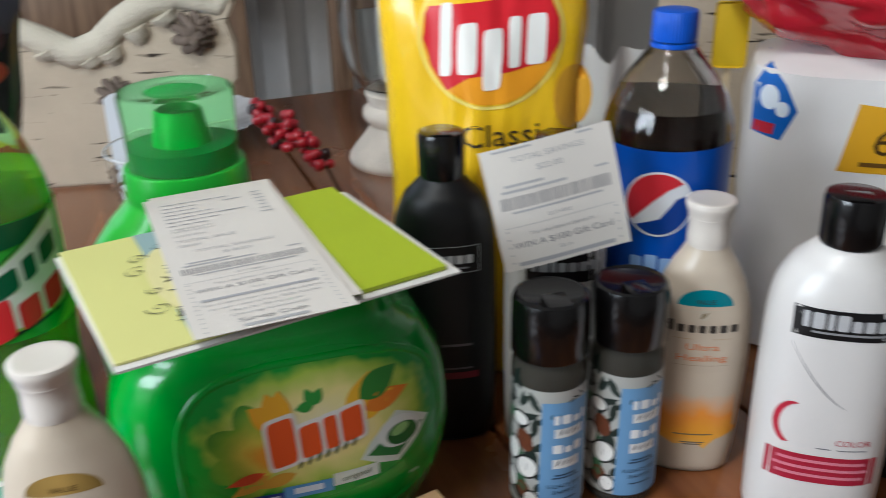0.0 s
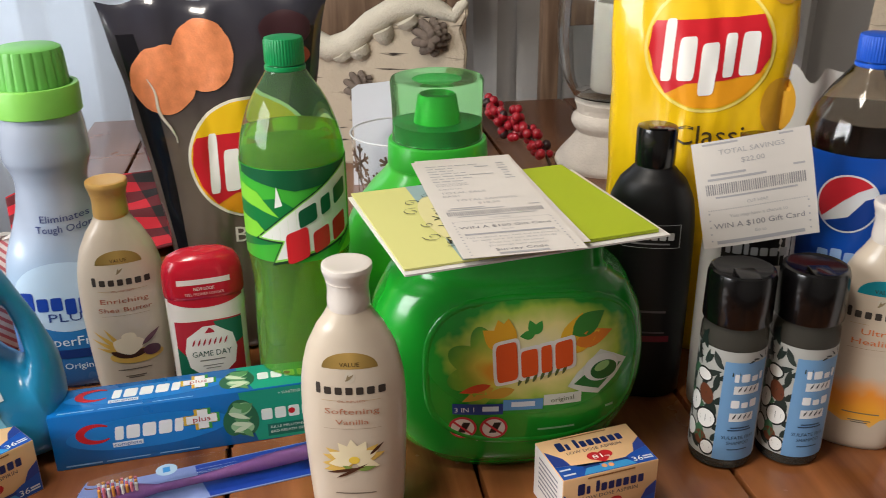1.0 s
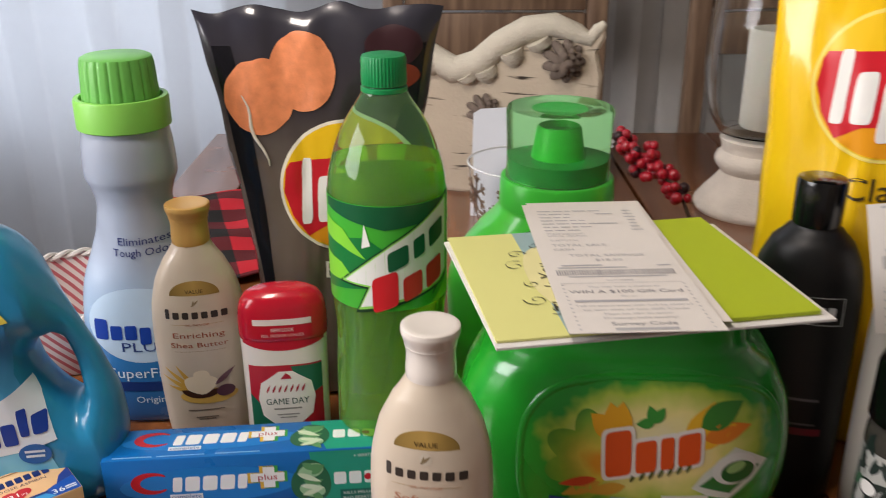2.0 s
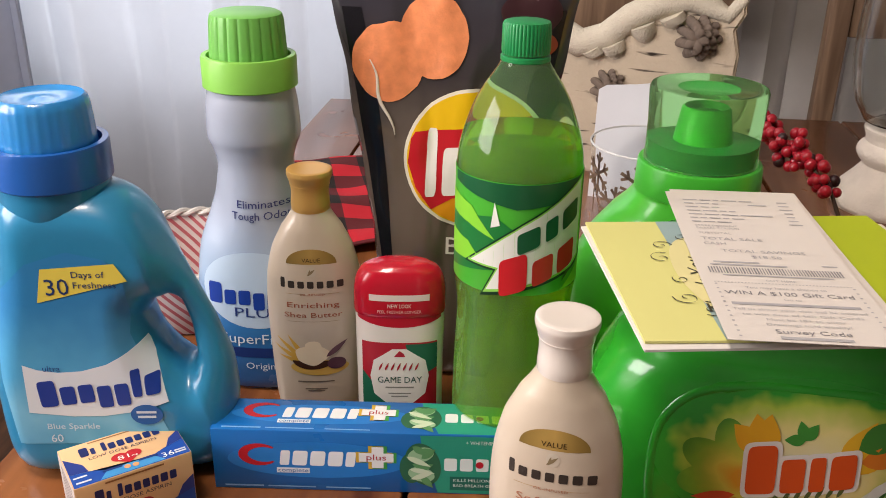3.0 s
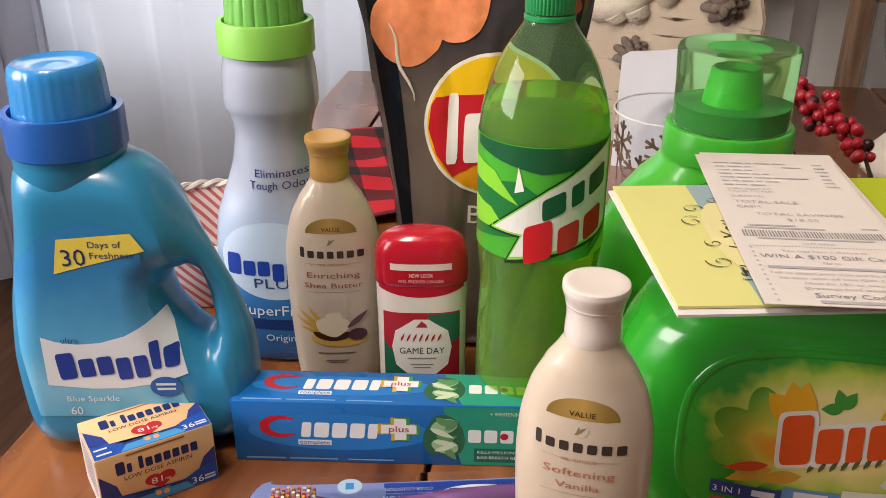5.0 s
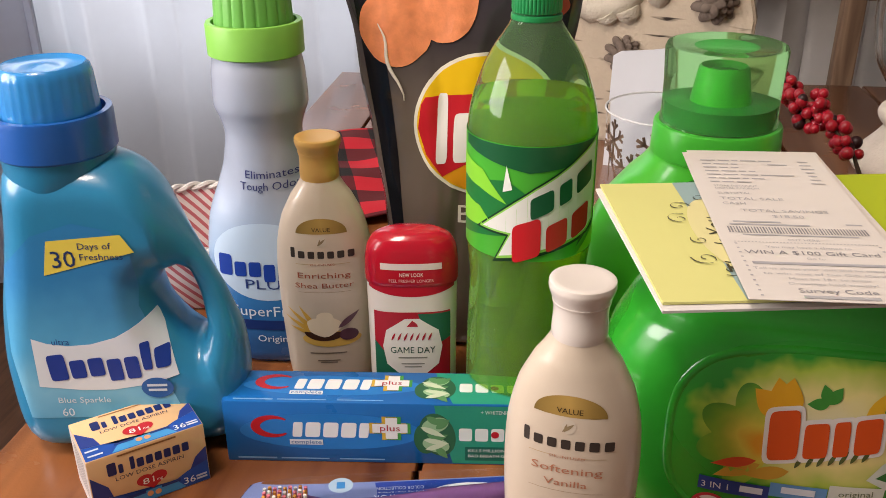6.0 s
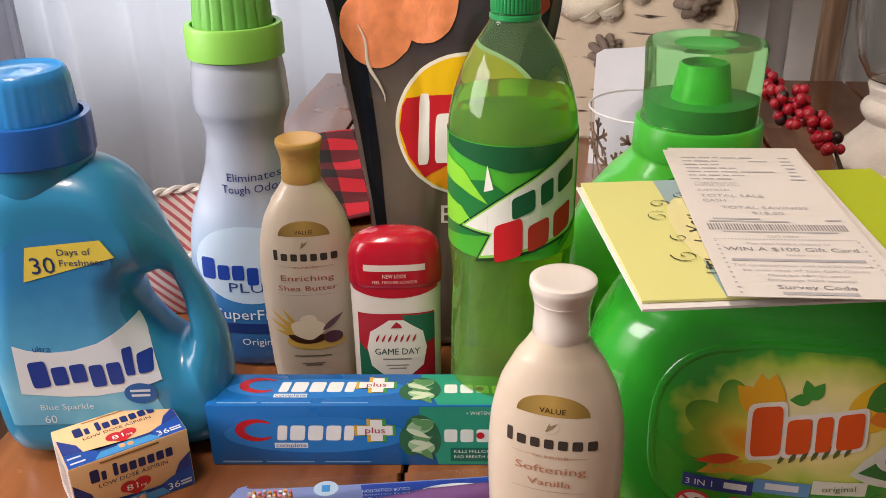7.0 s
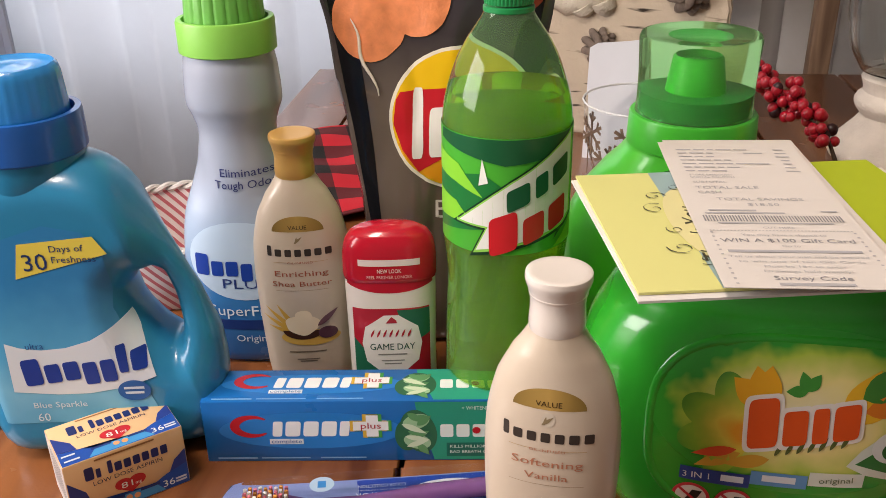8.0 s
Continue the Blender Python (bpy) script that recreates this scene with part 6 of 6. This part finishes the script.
bmesh.ops.delete(db, geom=[f for f in db.faces if len(f.verts) > 4 and f.calc_center_median().z > 0.05], context="FACES")
bmesh.ops.solidify(db, geom=db.faces[:], thickness=0.002)
part("bowl", db, plain_glass("dish_glass", (0.97, 0.98, 0.98), 0.04, 1.04), dish)
part("rim", tube([(0.068 * math.cos(i * math.pi / 36), 0.068 * math.sin(i * math.pi / 36), 0.1005) for i in range(73)], 0.0012, 8), mat("rim_glass", (0.85, 0.87, 0.87), 0.12, trans=0.35, ior=1.1, bump=0), dish)
FLAKE = mat("flake_print", "6a5644", 0.6)
for i in range(9):
    a = -2.8 + i * 0.45
    zc0 = 0.07 if i % 2 else 0.038
    r0 = 0.0635 if i % 2 else 0.060
    bm = bmesh.new()
    for k in range(6):
        for b in (box(-0.0012, 0.0012, -0.0004, 0.0004, 0, 0.016), ):
            add(bm, b, Matrix.Rotation(k * math.pi / 3, 4, "Y"))
        for s in (-1, 1):
            add(bm, box(-0.001, 0.001, -0.0004, 0.0004, 0, 0.006), Matrix.Rotation(k * math.pi / 3, 4, "Y") @ Matrix.Translation((0, 0, 0.009)) @ Matrix.Rotation(s * 0.8, 4, "Y"))
    bm.transform(Matrix.Diagonal((1.5, 1, 1.5, 1)))
    bm.transform(Matrix.Translation((r0 * math.cos(a), r0 * math.sin(a), zc0)) @ Matrix.Rotation(a + math.pi / 2, 4, "Z"))
    part("snowflake", bm, FLAKE, dish)
plate = thing("white_plate", -0.410, 1.37, ZT, 0, "round white scalloped plate lying on the table", "plate")
pb = bmesh.new()
rings = []
for r, z in ((0.0, 0.004), (0.06, 0.004), (0.075, 0.007), (0.1, 0.014), (0.103, 0.0155), (0.1, 0.0125), (0.07, 0.003), (0.055, 0.0), (0.0, 0.0)):
    rings.append([pb.verts.new((max(r, 1e-4) * (1 + 0.02 * (r > 0.09) * math.cos(24 * i * 2 * math.pi / 96)) * math.cos(i * 2 * math.pi / 96), max(r, 1e-4) * (1 + 0.02 * (r > 0.09) * math.cos(24 * i * 2 * math.pi / 96)) * math.sin(i * 2 * math.pi / 96), z)) for i in range(96)])
for a, b in zip(rings, rings[1:]):
    for i in range(96):
        pb.faces.new((a[i], a[(i + 1) % 96], b[(i + 1) % 96], b[i]))
bmesh.ops.recalc_face_normals(pb, faces=pb.faces[:])
plate.scale = (1.3, 1.3, 1.3)
part("plate", pb, mat("porcelain", "dcdcdf", 0.2, coat=0.4), plate)

# plaid cloth and striped basket
cl_ = thing("plaid_cloth", -0.64, 0.86, ZT, 40, "red and black plaid cloth lying rumpled on the table", "cloth")
bm = bmesh.new()
bmesh.ops.create_grid(bm, x_segments=40, y_segments=40, size=0.5)
for v in bm.verts:
    x, y = v.co.x * 0.26, v.co.y * 0.30
    v.co = Vector((x, y, 0.004 + 0.008 * (1 + noise.noise(Vector((x * 14, y * 14, 2)))) * (1 - (abs(v.co.x) * 2) ** 6)))
bmesh.ops.solidify(bm, geom=bm.faces[:], thickness=0.0015)
part("cloth", bm, check_mat("plaid", 0.072), cl_, smooth=80)
bk = thing("striped_basket", -0.604, 0.578, ZT, 0, "small white and red striped basket with a rope rim", "basket")
STRIPE = mat("stripe_cloth", (0.7, 0.66, 0.64), 0.9, bump=0.2)
n, l = STRIPE.node_tree.nodes, STRIPE.node_tree.links
tc, wv, cr = n.new("ShaderNodeTexCoord"), n.new("ShaderNodeTexWave"), n.new("ShaderNodeValToRGB")
wv.bands_direction, wv.inputs["Scale"].default_value = "DIAGONAL", 42
cr.color_ramp.interpolation = "CONSTANT"
cr.color_ramp.elements[0].color = (*rgb("d9d2cf"), 1)
cr.color_ramp.elements[1].position, cr.color_ramp.elements[1].color = 0.6, (*rgb("b9656c"), 1)
l.new(tc.outputs["Object"], wv.inputs["Vector"])
l.new(wv.outputs[0], cr.inputs[0])
l.new(cr.outputs[0], n["Principled BSDF"].inputs["Base Color"])
part("side", lathe([(0, 0.062), (0.004, 0.066), (0.05, 0.078), (0.085, 0.084), (0.085, 0.081), (0.05, 0.074), (0.008, 0.06)], 56), STRIPE, bk)
bk.scale = (0.95, 0.95, 0.72)
rope = mat("white_rope", "cfcbc6", 0.9, bump=0.4)
for ph in (0, math.pi):
    part("rim_rope", tube([(0.083 * math.cos(t) + 0.003 * math.cos(t) * math.cos(16 * t + ph), 0.083 * math.sin(t) + 0.003 * math.sin(t) * math.cos(16 * t + ph), 0.088 + 0.003 * math.sin(16 * t + ph)) for t in (i * 2 * math.pi / 160 for i in range(161))], 0.0033, 6), rope, bk)

# wrapped paper goods on the far side, red bag on top, white tissue
pk = thing("paper_towel_pack", 0.375, 0.745, ZT, -18, "white plastic-wrapped pack of paper rolls with blue and yellow print", "pack")
pbm2 = loft([(0, 0.105, 0.07, 4), (0.006, 0.115, 0.078, 4), (0.07, 0.118, 0.08, 3.5), (0.135, 0.114, 0.078, 3.6), (0.15, 0.115, 0.078, 3.6), (0.22, 0.118, 0.08, 3.5), (0.275, 0.112, 0.076, 3.6), (0.288, 0.09, 0.06, 3)], 72)
for v in pbm2.verts:
    v.co += Vector((0, 1, 0)) * 0.0035 * noise.noise(v.co * 22) + Vector((1, 0, 0)) * 0.003 * noise.noise(v.co * 17 + Vector((3, 3, 3)))
pkf = on_front(pbm2)
part("wrap", pbm2, mat("white_wrap", "e8e5e3", 0.3, coat=0.4, var=0.05), pk)
decal(pk, pkf, [[(-0.108, 0.218), (-0.086, 0.215), (-0.076, 0.243), (-0.086, 0.265), (-0.100, 0.282), (-0.109, 0.26)]], ink("1f62b8"), 0.0008, "brand_shield")
decal(pk, pkf, [oval(-0.097, 0.252, 0.007, 0.011), oval(-0.087, 0.243, 0.005, 0.007)], ink("dfe6ee"), 0.0012, "brand_mark")
decal(pk, pkf, [rect(-0.099, 0.224, 0.015, 0.010, 0.1)], ink("c4283a"), 0.0012, "red_tab")
decal(pk, pkf, [[(-0.044, 0.195), (0.01, 0.195), (0.016, 0.25), (-0.034, 0.255)]], ink("e0a81e"), 0.0008, "yellow_panel")
writing(pk, pkf, "6", -0.014, 0.212, 0.034, ink("4a3416"), 0.0012)
bars(pk, pkf, [(-0.014, 0.203, 0.03, 0.004)], ink("6a4a1c"), 0.0012)
pk.scale = (1, 1, 0.86)
rb = thing("red_bag", 0.375, 0.735, ZT + 0.245, -18, "crumpled glossy red plastic bag lying on the pack", "bag")
bm = bmesh.new()
bmesh.ops.create_icosphere(bm, subdivisions=5, radius=1)
for v in bm.verts:
    d = 1 + 0.22 * noise.noise(v.co * 1.6) + 0.08 * noise.noise(v.co * 5)
    v.co = Vector((v.co.x * 0.13 * d, v.co.y * 0.085 * d, max(0.002, 0.05 + v.co.z * 0.055 * d)))
part("bag", bm, mat("red_film", "b01f2c", 0.2, coat=0.5, var=0.15), rb, smooth=60)
tg = thing("yellow_tag", 0.253, 0.80, ZT + 0.0, -10, "yellow paper tag on a tall pale stick", "tag")
part("stick", box(-0.003, 0.003, 0.0, 0.004, 0, 0.29, 0.001), mat("pale_wood", "cbb896", 0.7), tg)
part("tag", box(-0.014, 0.014, -0.003, 0.0, 0.220, 0.275, 0.004), ink("e0bf14", 0.6), tg)
ts_ = thing("paper_tissue", 0.148, 0.85, ZT, 12, "crumpled white paper bag standing behind the chip bag", "paper")
bm = bmesh.new()
bmesh.ops.create_grid(bm, x_segments=24, y_segments=24, size=0.5)
for v in bm.verts:
    a, b = v.co.x, v.co.y + 0.5
    v.co = Vector((a * 0.13 * (1 - 0.2 * b), 0.02 * noise.noise(Vector((a * 5, b * 5, 1))) + 0.03 * a * a, b * (0.225 + 0.03 * noise.noise(Vector((a * 4, 0, 7))))))
bmesh.ops.solidify(bm, geom=bm.faces[:], thickness=0.001)
part("sheet", bm, mat("tissue", "d2d0cf", 0.85), ts_, smooth=60)
